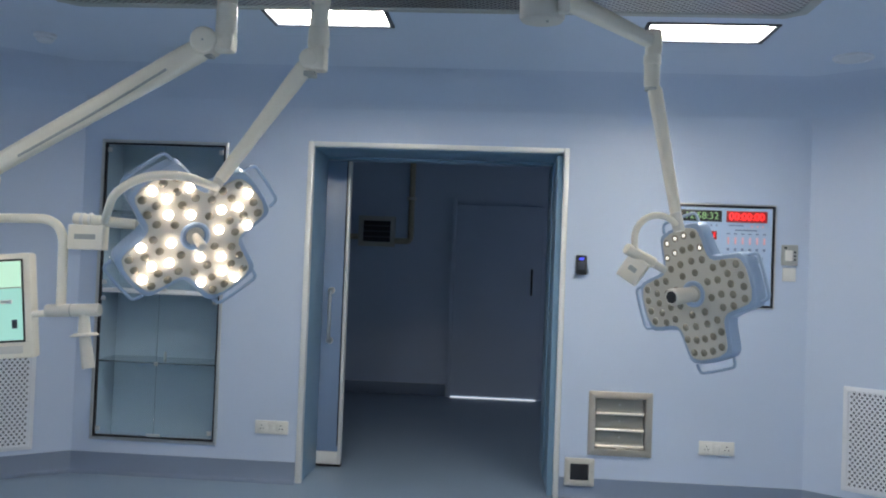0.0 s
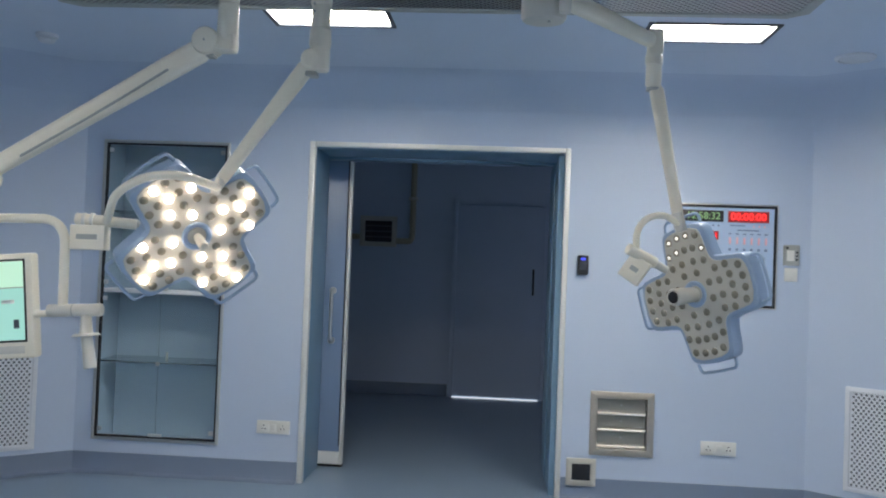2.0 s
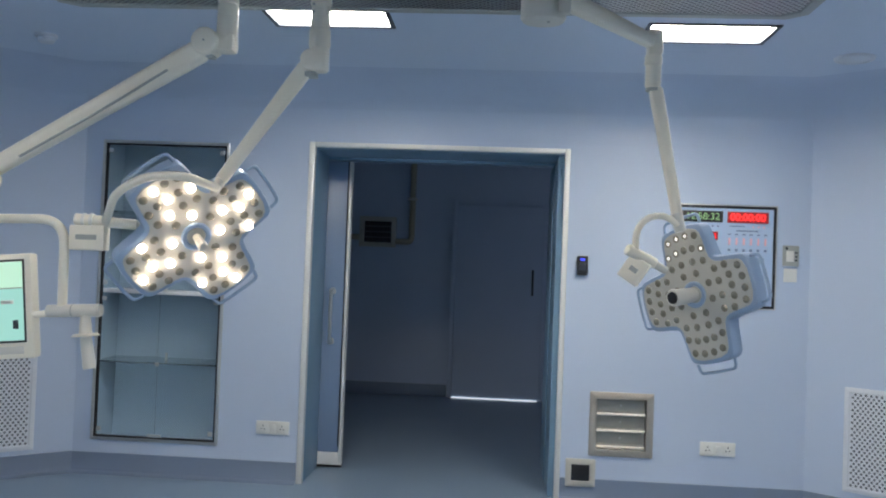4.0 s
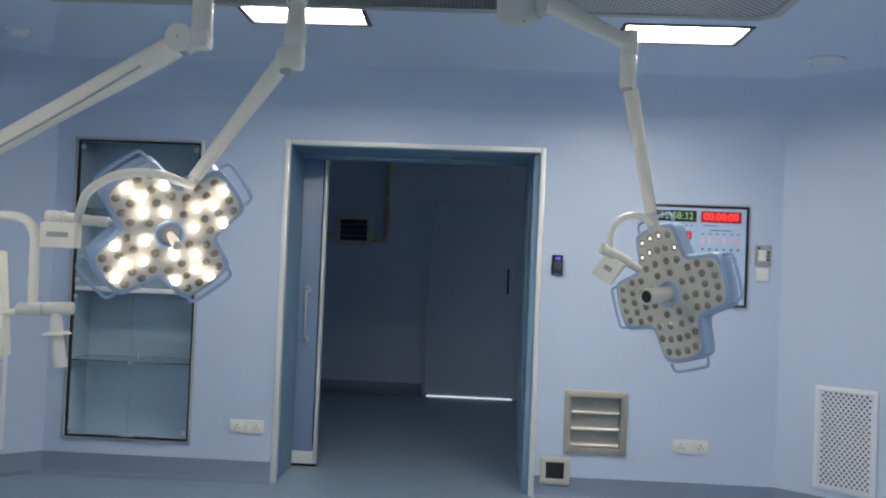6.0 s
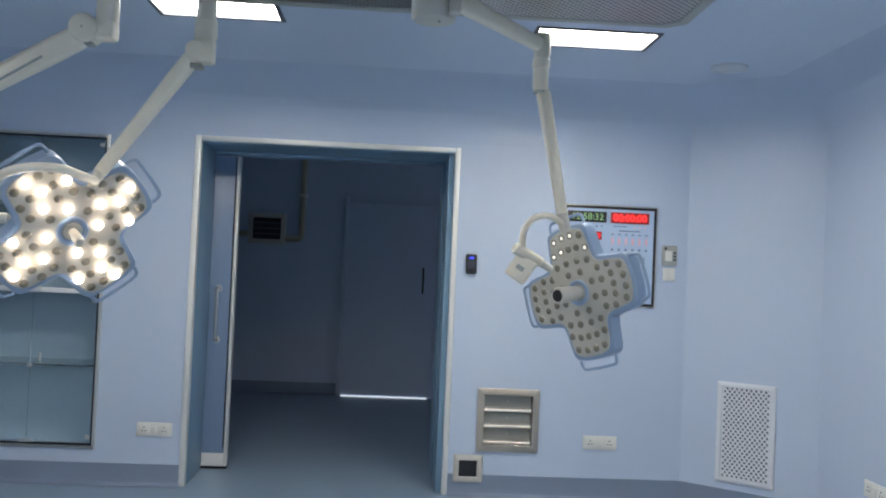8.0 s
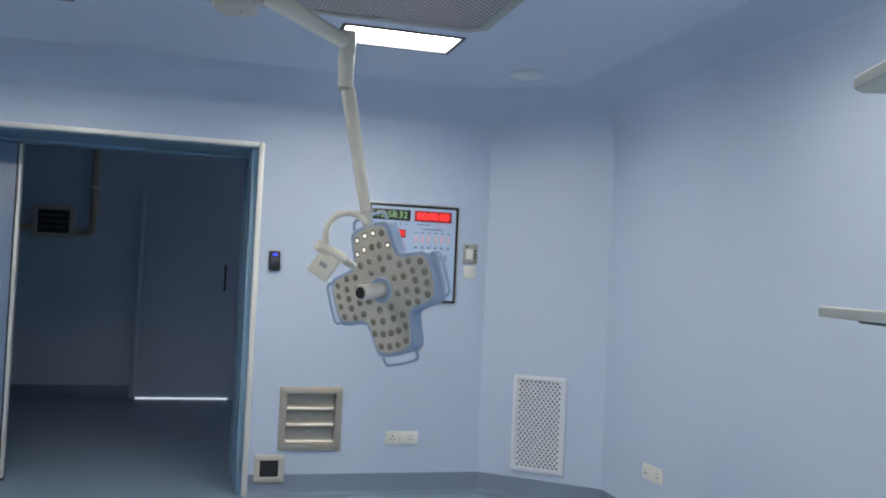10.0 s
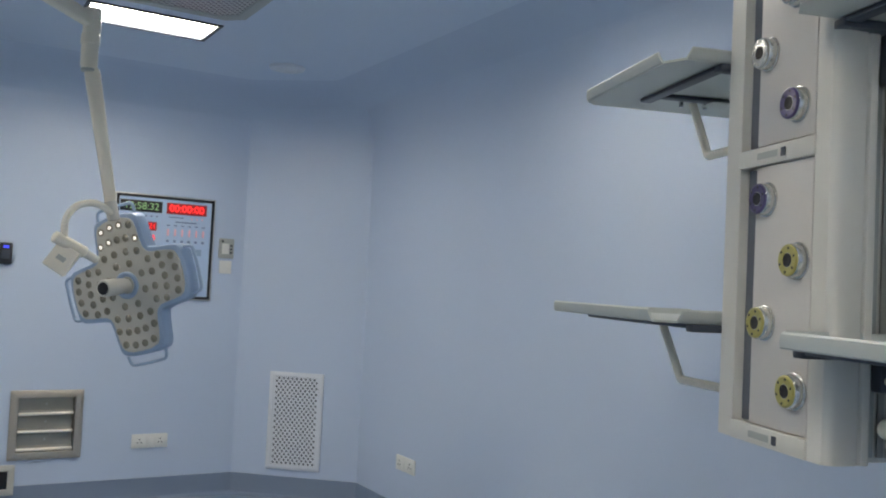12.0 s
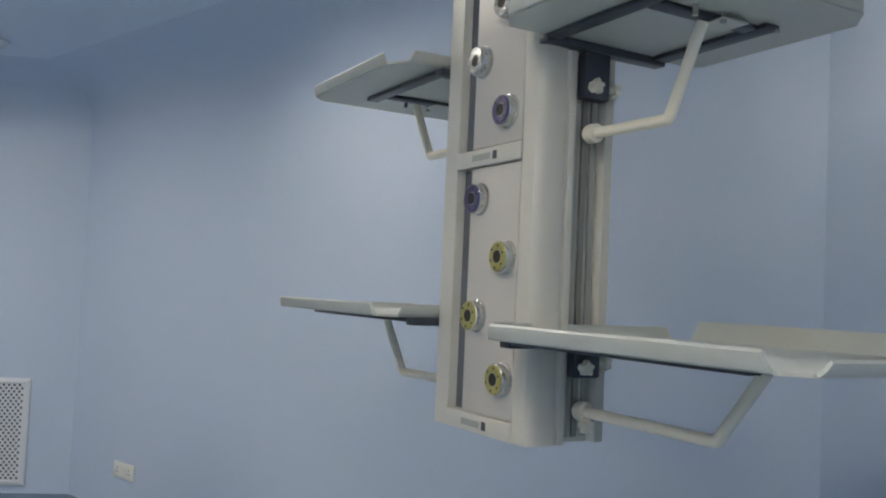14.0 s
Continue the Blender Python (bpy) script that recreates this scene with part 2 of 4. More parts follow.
def grid_wall(name, xs, zs, solid, y0, y1, mat, label):
    """An upright wall along x from y0 to y1, with openings where solid() is false."""
    bm = bmesh.new()
    cells = {(i, k) for i in range(len(xs) - 1) for k in range(len(zs) - 1) if solid((xs[i] + xs[i + 1]) / 2, (zs[k] + zs[k + 1]) / 2)}

    def quad(*p):
        bm.faces.new([bm.verts.new(q) for q in p])

    for i, k in cells:
        a, b, c, d = xs[i], xs[i + 1], zs[k], zs[k + 1]
        quad((a, y0, c), (b, y0, c), (b, y0, d), (a, y0, d))
        quad((a, y1, d), (b, y1, d), (b, y1, c), (a, y1, c))
        if (i - 1, k) not in cells:
            quad((a, y0, c), (a, y0, d), (a, y1, d), (a, y1, c))
        if (i + 1, k) not in cells:
            quad((b, y1, c), (b, y1, d), (b, y0, d), (b, y0, c))
        if (i, k - 1) not in cells:
            quad((a, y1, c), (b, y1, c), (b, y0, c), (a, y0, c))
        if (i, k + 1) not in cells:
            quad((a, y0, d), (b, y0, d), (b, y1, d), (a, y1, d))
    bmesh.ops.remove_doubles(bm, verts=bm.verts[:], dist=1e-5)
    return tagged(part(name, bm, mat, smooth=False), label, "wall", kind="structure")


CABX0, CABX1, CABZ0, CABZ1 = -2.602, -1.777, 0.212, 2.125
RETX0, RETX1, RETZ0, RETZ1 = 0.541, 0.926, 0.275, 0.665


def north_solid(x, z):
    if DX0 < x < DX1 and z < DZ:
        return False
    if CABX0 < x < CABX1 and CABZ0 < z < CABZ1:
        return False
    return not (RETX0 + 0.03 < x < RETX1 - 0.03 and RETZ0 + 0.03 < z < RETZ1 - 0.03)


grid_wall("wall_north", [-2.72, CABX0, CABX1, DX0, DX1, RETX0 + 0.03, RETX1 - 0.03, 1.83],
          [0, CABZ0, RETZ0 + 0.03, RETZ1 - 0.03, CABZ1, DZ, 2.75], north_solid, NORTH, BACK, WALL, "smooth pale blue painted operating room wall")


def slab(name, p, q, label, thick=0.15, mat=WALL, z1=2.75):
    """A wall whose inner face runs from p to q, with the room on its right-hand side."""
    p, q = Vector((*p, 0)), Vector((*q, 0))
    out = Vector((-(q - p).y, (q - p).x, 0)).normalized() * thick
    bm = prism([tuple(v.xy) for v in (p, q, q + out, p + out)], 0, z1)
    return tagged(part(name, bm, mat, smooth=False), label, "wall", kind="structure")


slab("wall_northeast", PLAN[1], PLAN[2], "pale blue painted slanted corner wall")
slab("wall_east", PLAN[2], PLAN[3], "long plain pale blue painted wall")
slab("wall_southeast", PLAN[3], PLAN[4], "pale blue painted slanted corner wall")
slab("wall_southwest", PLAN[5], PLAN[6], "pale blue painted slanted corner wall")
slab("wall_west", PLAN[6], PLAN[7], "plain pale blue painted wall")
slab("wall_northwest", PLAN[7], PLAN[0], "pale blue painted slanted corner wall beside the glass cabinet")
grid_wall("wall_south", [-2.72, -1.3, 1.25, 1.83], [0, 2.3, 2.75], lambda x, z: not (-1.3 < x < 1.25 and z < 2.3), SOUTH - 0.15, SOUTH, WALL,
          "pale blue painted wall with a wide doorway")
# the lobby that the doorway opens on
for nm, p, q in (("wall_lobby_east", (1.25, SOUTH - 0.15), (1.25, -1.6)), ("wall_lobby_south", (1.25, -1.6), (-1.3, -1.6)), ("wall_lobby_west", (-1.3, -1.6), (-1.3, SOUTH - 0.15))):
    slab(nm, p, q, "plain pale blue painted lobby wall")


def inset(d):
    """The plan drawn in by d, its corners mitred."""
    out = []
    for i, p in enumerate(PLAN):
        a, p, b = Vector(PLAN[i - 1]), Vector(p), Vector(PLAN[(i + 1) % len(PLAN)])
        e1, e2 = (p - a).normalized(), (b - p).normalized()
        n1, n2 = Vector((e1.y, -e1.x)), Vector((e2.y, -e2.x))
        out.append(p + (n1 + n2) * (d / (1 + n1.dot(n2))))
    return out


def moulding(name, profile, mat, label, category, kind="structure"):
    """A profile of (distance from the wall, height) led round the room."""
    bm = bmesh.new()
    rings = [[bm.verts.new((p.x, p.y, z)) for p in inset(d)] for d, z in profile]
    n = len(PLAN)
    for a, b in zip(rings, rings[1:]):
        for k in range(n):
            bm.faces.new((a[k], a[(k + 1) % n], b[(k + 1) % n], b[k]))
    return tagged(part(name, bm, mat), label, category, kind=kind)


# the rounded join runs out smoothly from the wall
BEND = [radians(90 * k / 16) for k in range(17)]
R = (TOP - COVE) / (1 - math.sin(BEND[0]))
moulding("cove", [(-0.001, COVE - 0.07)] + [(0.002 + R * (math.cos(BEND[0]) - math.cos(a)), COVE + R * (math.sin(a) - math.sin(BEND[0]))) for a in BEND] + [(R + 0.03, TOP + 0.006)],
         WALL, "smooth rounded blue join of wall and ceiling", "cove")

# x, y, width, depth; past the first two, unseen panels added to light the walls
LIGHTS = [(-0.884, 4.125, 0.575, 0.30), (0.92, 4.285, 0.585, 0.31), (1.62, 2.45, 0.32, 0.32), (1.55, 0.76, 0.22, 0.22), (-2.38, 2.15, 0.30, 0.30), (-1.30, 0.95, 0.585, 0.31), (0.22, 0.95, 0.40, 0.31)]
# fill panel in the unseen lobby, added to brighten the near east wall
LOBBY_FILL = (-0.45, -0.75, 0.585, 0.31)


def ceiling():
    """The ceiling with an opening for each light panel."""
    xs, ys = {WEST - 0.2, EAST + 0.2}, {SOUTH - 0.15, NORTH + 0.1}
    holes = []
    for x, y, w, d in LIGHTS:
        holes.append((x - w / 2, x + w / 2, y - d / 2, y + d / 2))
        xs |= {x - w / 2, x + w / 2}
        ys |= {y - d / 2, y + d / 2}
    xs, ys = sorted(xs), sorted(ys)
    bm = bmesh.new()
    for i in range(len(xs) - 1):
        for k in range(len(ys) - 1):
            cx, cy = (xs[i] + xs[i + 1]) / 2, (ys[k] + ys[k + 1]) / 2
            if any(a < cx < b and c < cy < d for a, b, c, d in holes):
                continue
            box((xs[i], ys[k], TOP + 0.003), (xs[i + 1], ys[k + 1], TOP + 0.12), bm=bm)
    return tagged(part("ceiling", bm, CEIL, smooth=False), "smooth blue painted ceiling with recessed light panels", "ceiling", kind="structure")


ceiling()
lx, ly, lw, ld = LOBBY_FILL
lx0, lx1, ly0, ly1 = lx - lw / 2, lx + lw / 2, ly - ld / 2, ly + ld / 2
bm = box((-1.5, -1.8, 2.3), (lx0, SOUTH - 0.152, 2.42))
for lo, hi in (((lx1, -1.8), (1.45, SOUTH - 0.152)), ((lx0, -1.8), (lx1, ly0)), ((lx0, ly1), (lx1, SOUTH - 0.152))):
    box((*lo, 2.3), (*hi, 2.42), bm=bm)
tagged(part("ceiling_lobby", bm, CEIL, smooth=False), "plain blue lobby ceiling", "ceiling", kind="structure")
tagged(part("floor", box((-3.6, -1.8, -0.1), (3.2, 10.0, 0)), FLOOR, smooth=False), "blue-grey sheet vinyl floor with a soft sheen", "floor", kind="structure")


def skirting(name, points, ends=(0, 0)):
    """Sheet vinyl turned up the wall: rounded at the floor, ending at 0.128."""
    prof = [(0.055, 0.002), (0.03, 0.006), (0.013, 0.018), (0.005, 0.045), (0.004, 0.128), (0.0, 0.130)]
    bm = bmesh.new()
    rings = []
    for d, z in prof:
        row = []
        for i, p in enumerate(points):
            p = Vector(p)
            e1 = (p - Vector(points[i - 1])).normalized() if i else (Vector(points[1]) - p).normalized()
            e2 = (Vector(points[i + 1]) - p).normalized() if i < len(points) - 1 else e1
            n1, n2 = Vector((e1.y, -e1.x)), Vector((e2.y, -e2.x))
            q = p + (n1 + n2) * (d / (1 + n1.dot(n2)))
            row.append(bm.verts.new((q.x, q.y, z)))
        rings.append(row)
    for a, b in zip(rings, rings[1:]):
        for k in range(len(points) - 1):
            bm.faces.new((a[k], a[k + 1], b[k + 1], b[k]))
    return tagged(part(name, bm, SKIRT), "darker blue vinyl skirting turned up from the floor", "skirting", kind="structure")


skirting("baseboard_east", [(DX1 + 0.002, NORTH), PLAN[1], PLAN[2], PLAN[3], PLAN[4], (1.25, SOUTH)])
skirting("baseboard_west", [(-1.3, SOUTH), PLAN[5], PLAN[6], PLAN[7], PLAN[0], (DX0 - 0.002, NORTH)])

# ---- the dark room behind the door ----
FAR = 9.6
tagged(part("wall_beyond_far", box((-3.4, FAR, 0), (3.0, FAR + 0.15, 2.75)), WALL, smooth=False), "unlit blue wall of the next room", "wall", kind="structure")
tagged(part("wall_beyond_west", box((-3.55, BACK, 0), (-3.4, FAR, 2.75)), WALL, smooth=False), "unlit blue side wall of the next room", "wall", kind="structure")
# its side wall has an unseen opening, added to let dim world light in
bm = box((3.0, BACK, 0), (3.15, 6.9, 2.75))
box((3.0, 8.4, 0), (3.15, FAR, 2.75), bm=bm)
box((3.0, 6.9, 2.1), (3.15, 8.4, 2.75), bm=bm)
tagged(part("wall_beyond_east", bm, WALL, smooth=False), "unlit blue side wall of the next room", "wall", kind="structure")
tagged(part("wall_beyond_near", box((1.83, BACK - 0.15, 0), (3.0, BACK, 2.75)), WALL, smooth=False), "unlit blue wall of the next room", "wall", kind="structure")
tagged(part("wall_beyond_corner", box((-3.4, BACK - 0.15, 0), (-2.72, BACK, 2.75)), WALL, smooth=False), "unlit blue wall of the next room", "wall", kind="structure")
tagged(part("ceiling_beyond", box((-3.55, BACK - 0.1, 2.752), (3.15, FAR + 0.15, 2.87)), CEIL, smooth=False), "unlit ceiling of the next room", "ceiling", kind="structure")
tagged(part("baseboard_beyond", box((-3.4, FAR - 0.012, 0.001), (-0.60, FAR, 0.13), 0.003), SKIRT), "dark vinyl skirting of the next room", "skirting", kind="structure")


def far_door():
    t = thing("door_2", pose(-0.08, FAR - 0.03, 0), "closed flush door in the unlit next room", "door", kind="structure")
    part("leaf", box((-0.46, -0.02, 0.02), (0.48, 0.028, 2.08), 0.003), WALL, t)
    # glowing strip stands in for light leaking in under the door
    part("door_gap_glow", box((-0.46, -0.03, 0.001), (0.46, 0.028, 0.006), 0.002), GAPGLOW, t, "bright strip of light under the door")
    part("frame", box((-0.50, -0.035, 0.001), (-0.462, 0.028, 2.14), 0.003), WALL, t)
    part("handle", sweep([(0.37, -0.02, 1.14), (0.37, -0.07, 1.14), (0.37, -0.07, 1.40), (0.37, -0.02, 1.40)], 0.011, rounding=0.02), BLACK, t, "dark pull handle")


far_door()


def wall_box():
    t = thing("pass_box", pose(-1.408, FAR - 0.002, 1.765), "framed steel hatch on the wall of the unlit room", "hatch")
    part("frame", ring_frame(-0.20, 0.20, -0.165, 0.165, 0.05, -0.05, 0), LAMPFACE, t)
    part("recess", box((-0.152, -0.012, -0.117), (0.152, -0.001, 0.117)), DARK, t)
    for k, z in enumerate((-0.06, 0.0, 0.06)):
        part("slat", box((-0.15, -0.03, z - 0.006), (0.15, -0.013, z + 0.006), 0.002), DIMGREY, t)
    c = thing("conduit", pose(-1.035, FAR, 1.665), "surface pipe run bent down to the hatch", "pipe")
    part("pipe", sweep([(0, -0.04, 1.075), (0, -0.04, 0), (-0.172, -0.04, 0)], 0.032, rounding=0.06), CONDUIT, c)
    part("clip", box((-0.05, -0.08, 0.45), (0.05, 0, 0.48), 0.004), STEEL, c)
    c = thing("conduit", pose(-1.635, FAR, 1.70), "short surface pipe beside the hatch", "pipe")
    part("pipe", rod((-0.75, -0.04, 0), (0.025, -0.04, 0), 0.03), CONDUIT, c)


wall_box()


# ---- the sliding door ----
def door_frame():
    t = thing("door_1", pose(0, NORTH, 0), "wide sliding door's steel-edged frame with deep blue reveal", "door", kind="structure")
    w = 0.036
    part("jamb", box((DX0, -0.012, 0.001), (DX0 + w, 0.04, DZ), 0.004), ALU, t, "brushed metal edge strip")
    part("jamb", box((DX1 - w * 0.9, -0.012, 0.001), (DX1, 0.04, DZ), 0.004), ALU, t, "brushed metal edge strip")
    part("head", box((DX0 + w + 0.001, -0.011, DZ - 0.031), (DX1 - w * 0.9 - 0.001, 0.04, DZ), 0.004), ALU, t, "brushed metal edge strip")
    d = BACK - NORTH
    part("reveal", box((DX0, 0.041, 0.001), (DX0 + w - 0.004, d - 0.003, DZ - 0.003), 0.002), REVEAL, t)
    part("reveal", box((DX1 - w * 0.9 - 0.036, 0.041, 0.001), (DX1, d - 0.003, DZ - 0.040), 0.002), REVEAL, t)
    part("reveal", box((DX0 + w - 0.003, 0.041, DZ - 0.034), (DX1 - w * 0.9 + 0.003, d - 0.003, DZ - 0.004), 0.002), REVEAL, t)
    part("stop_post", box((DX1 - 0.076, d, 0.001), (DX1 + 0.10, d + 0.5, 2.11), 0.004), REVEAL, t)
    part("track_cover", box((-3.1, d + 0.001, DZ - 0.05), (DX1 + 0.10, d + 0.12, DZ + 0.10), 0.004), REVEAL, t)


door_frame()


def sliding_leaf():
    y = BACK + 0.02
    t = thing("sliding_door", pose(-1.072, y, 0), "blue laminate sliding door standing open, with steel edge and kick plate", "door")
    part("leaf", box((-1.72, 0, 0.106), (-0.022, 0.05, 2.09), 0.003), DOORBLUE, t)
    part("edge_strip", box((-0.021, -0.004, 0.02), (0.0, 0.054, 2.09), 0.003), ALU, t, "bright metal edge strip")
    part("gasket", box((-0.030, -0.003, 0.146), (-0.0225, -0.0002, 2.088)), GASKET, t, "dark rubber seal line")
    part("kick_plate", box((-1.72, -0.004, 0.02), (-0.022, 0.05, 0.104), 0.003), ALU, t, "brushed metal kick plate")
    part("bottom_seal", box((-1.72, 0.005, 0.004), (-0.002, 0.045, 0.019)), GASKET, t)
    h = part("handle", sweep([(-0.105, 0, 1.20), (-0.105, -0.055, 1.20), (-0.105, -0.055, 0.86), (-0.105, 0, 0.86)], 0.012, rounding=0.025), STEEL, t, "steel pull handle")
    part("rosette", rod((-0.105, -0.006, 1.20), (-0.105, 0.0, 1.20), 0.024), STEEL, h)
    part("rosette", rod((-0.105, -0.006, 0.86), (-0.105, 0.0, 0.86), 0.024), STEEL, h)
    w = part("window_frame", ring_frame(-0.80, -0.48, 1.50, 1.82, 0.022, -0.006, 0.0, 0.001), ALU, t, "square steel window frame")
    part("pane", box((-0.777, -0.003, 1.523), (-0.503, -0.0005, 1.797)), TINTED, w, "dark glass pane")
    part("inlay", box((-0.36, -0.002, 0.15), (-0.345, -0.0003, 2.085)), ALU, t, "thin metal inlay line")


sliding_leaf()


# ---- built into the door wall ----
def glass_cabinet():
    t = thing("glass_cabinet", pose(0, NORTH, 0), "tall built-in cabinet with glass doors and empty shelves", "cabinet")
    x0, x1, z0, z1, d = CABX0, CABX1, CABZ0, CABZ1, 0.34
    part("frame", ring_frame(x0, x1, z0, z1, 0.018, -0.012, 0.02, 0.002), STEEL, t, "narrow polished steel trim")
    part("gasket", ring_frame(x0 + 0.019, x1 - 0.019, z0 + 0.019, z1 - 0.019, 0.010, -0.006, 0.018, 0.001), GASKET, t, "black seal")
    bm = box((x0 + 0.003, d, z0 + 0.003), (x1 - 0.003, d + 0.012, z1 - 0.003))
    part("back_panel", bm, CABIN, t)
    part("side_panel", box((x0 + 0.001, 0.021, z0 + 0.001), (x0 + 0.013, d, z1 - 0.001)), CABIN, t)
    part("side_panel", box((x1 - 0.013, 0.021, z0 + 0.001), (x1 - 0.001, d, z1 - 0.001)), CABIN, t)
    part("top_panel", box((x0 + 0.014, 0.021, z1 - 0.013), (x1 - 0.014, d, z1 - 0.001)), CABIN, t)
    part("bottom_panel", box((x0 + 0.014, 0.021, z0 + 0.001), (x1 - 0.014, d, z0 + 0.013)), CABIN, t)
    part("shelf", box((x0 + 0.014, 0.05, 1.145), (x1 - 0.014, d - 0.001, 1.172), 0.002), GRILLE, t, "white fixed shelf")
    part("glass_shelf", box((x0 + 0.014, 0.05, 0.700), (x1 - 0.014, d - 0.001, 0.708)), GLASS, t, "greenish glass shelf")
    part("glass_shelf", box((x0 + 0.014, 0.05, 1.665), (x1 - 0.014, d - 0.001, 1.673)), GLASS, t, "greenish glass shelf")
    mid = (x0 + x1) / 2
    for za, zb in ((z0 + 0.034, 1.140), (1.178, z1 - 0.034)):
        for xa, xb in ((x0 + 0.034, mid - 0.0002), (mid + 0.0002, x1 - 0.034)):
            p = part("glass_door", box((xa, 0.004, za), (xb, 0.010, zb), 0.0015), GLASS, t)
            p.visible_shadow = False
            hinge = xa if xa < mid - 0.1 else xb - 0.03
            for zh in (za + 0.02, zb - 0.045):
                part("hinge", box((hinge, -0.004, zh), (hinge + 0.03, 0.003, zh + 0.028), 0.003), STEEL, p, "small steel hinge plate")
        part("lock", rod((mid, -0.008, (za + zb) / 2 + 0.01), (mid, 0.003, (za + zb) / 2 + 0.01), 0.013, n=14), STEEL, t)
        part("catch", box((mid - 0.045, -0.004, za - 0.012), (mid + 0.045, 0.003, za + 0.014), 0.003), STEEL, t)
    part("shelf_stud", rod((mid, 0.20, 0.708), (mid, 0.20, 0.755), 0.007), STEEL, t)


glass_cabinet()


def outlet_plate(x, y, z, turn, label):
    """A twin socket plate; its face looks along -y before the turn."""
    t = thing("socket", pose(x, y, z, 0, 0, turn), label, "socket", group="wall sockets")
    part("plate", box((-0.106, -0.011, -0.042), (0.106, -0.0005, 0.042), 0.004), PLASTIC, t)
    for k in (-1, 1):
        m = part("module", box((k * 0.060 - 0.034, -0.0135, -0.030), (k * 0.060 + 0.034, -0.0112, 0.030), 0.002), PLASTIC, t)
        for dx, dz in ((0, 0.012), (-0.010, -0.008), (0.010, -0.008)):
            part("pin_hole", rod((k * 0.060 + dx, -0.0145, dz), (k * 0.060 + dx, -0.0136, dz), 0.004, n=10), DARK, m)
    part("switch", box((-0.018, -0.015, -0.020), (0.018, -0.0112, 0.020), 0.003), PLASTIC, t)


outlet_plate(-1.425, NORTH, 0.342, 0, "white twin wall socket beside the cabinet")
outlet_plate(1.315, NORTH, 0.351, 0, "white twin wall socket under the control panel")
outlet_plate(EAST, 4.340, 0.364, -90, "white twin wall socket low on the plain wall")


def relief_damper():
    t = thing("pressure_relief_damper", pose(0, NORTH, 0), "steel pressure relief damper with three tilted blades", "damper")
    part("frame", ring_frame(RETX0, RETX1, RETZ0, RETZ1, 0.042, -0.014, 0.004, 0.002), WARMSTEEL, t)
    part("duct", ring_frame(RETX0 + 0.032, RETX1 - 0.032, RETZ0 + 0.032, RETZ1 - 0.032, 0.010, 0.006, 0.20, 0), STEEL, t)
    part("backing", box((RETX0 + 0.034, 0.201, RETZ0 + 0.034), (RETX1 - 0.034, 0.21, RETZ1 - 0.034)), WARMSTEEL, t)
    h = (RETZ1 - RETZ0 - 0.09) / 3
    for k in range(3):
        z = RETZ0 + 0.045 + k * h
        bm = bmesh.new()
        prof = [(0.014, z + 0.004), (0.003, z + 0.008), (0.003, z + 0.017), (0.024, z + 0.028), (0.036, z + h + 0.005), (0.039, z + h + 0.003), (0.028, z + 0.026), (0.012, z + 0.012)]
        a = [bm.verts.new((RETX0 + 0.048, y, zz)) for y, zz in prof]
        b = [bm.verts.new((RETX1 - 0.048, y, zz)) for y, zz in prof]
        for i in range(len(prof)):
            bm.faces.new((a[i], a[(i + 1) % len(prof)], b[(i + 1) % len(prof)], b[i]))
        bm.faces.new(a[::-1])
        bm.faces.new(b)
        bl = part("blade", bm, BLADE, t, "dull grey hinged blade")
        part("blade_edge", rod((RETX0 + 0.047, 0.006, z + 0.010), (RETX1 - 0.047, 0.006, z + 0.010), 0.009, n=12), EDGE, bl, "lower edge with its highlight put into a pale colour")
        part("rivet", rod(((RETX0 + RETX1) / 2, 0.022, z + h * 0.62), ((RETX0 + RETX1) / 2, 0.034, z + h * 0.62), 0.006, n=10), GREYPL, bl)
    t = thing("floor_light", pose(0.496, NORTH, 0.167), "small square steel-framed night light at skirting height", "wall light")
    part("frame", ring_frame(-0.090, 0.090, -0.084, 0.084, 0.034, -0.016, -0.0005, 0.003), LAMPFACE, t)
    part("lens", box((-0.055, -0.009, -0.049), (0.055, -0.001, 0.049), 0.001), BLACK, t, "dark unlit lens")


relief_damper()


def card_reader():
    t = thing("door_switch", pose(0.465, NORTH, 1.432), "black touchless door switch with a blue lamp", "switch")
    part("body", box((-0.034, -0.028, -0.060), (0.034, -0.0005, 0.060), 0.008), BLACK, t)
    part("sensor_window", box((-0.022, -0.031, -0.030), (0.022, -0.0285, 0.020), 0.001), BRACKET, t, "dark sensor window")
    part("lamp", box((-0.014, -0.031, 0.030), (0.014, -0.0285, 0.044), 0.001), BLUELED, t, "blue indicator lamp")


card_reader()


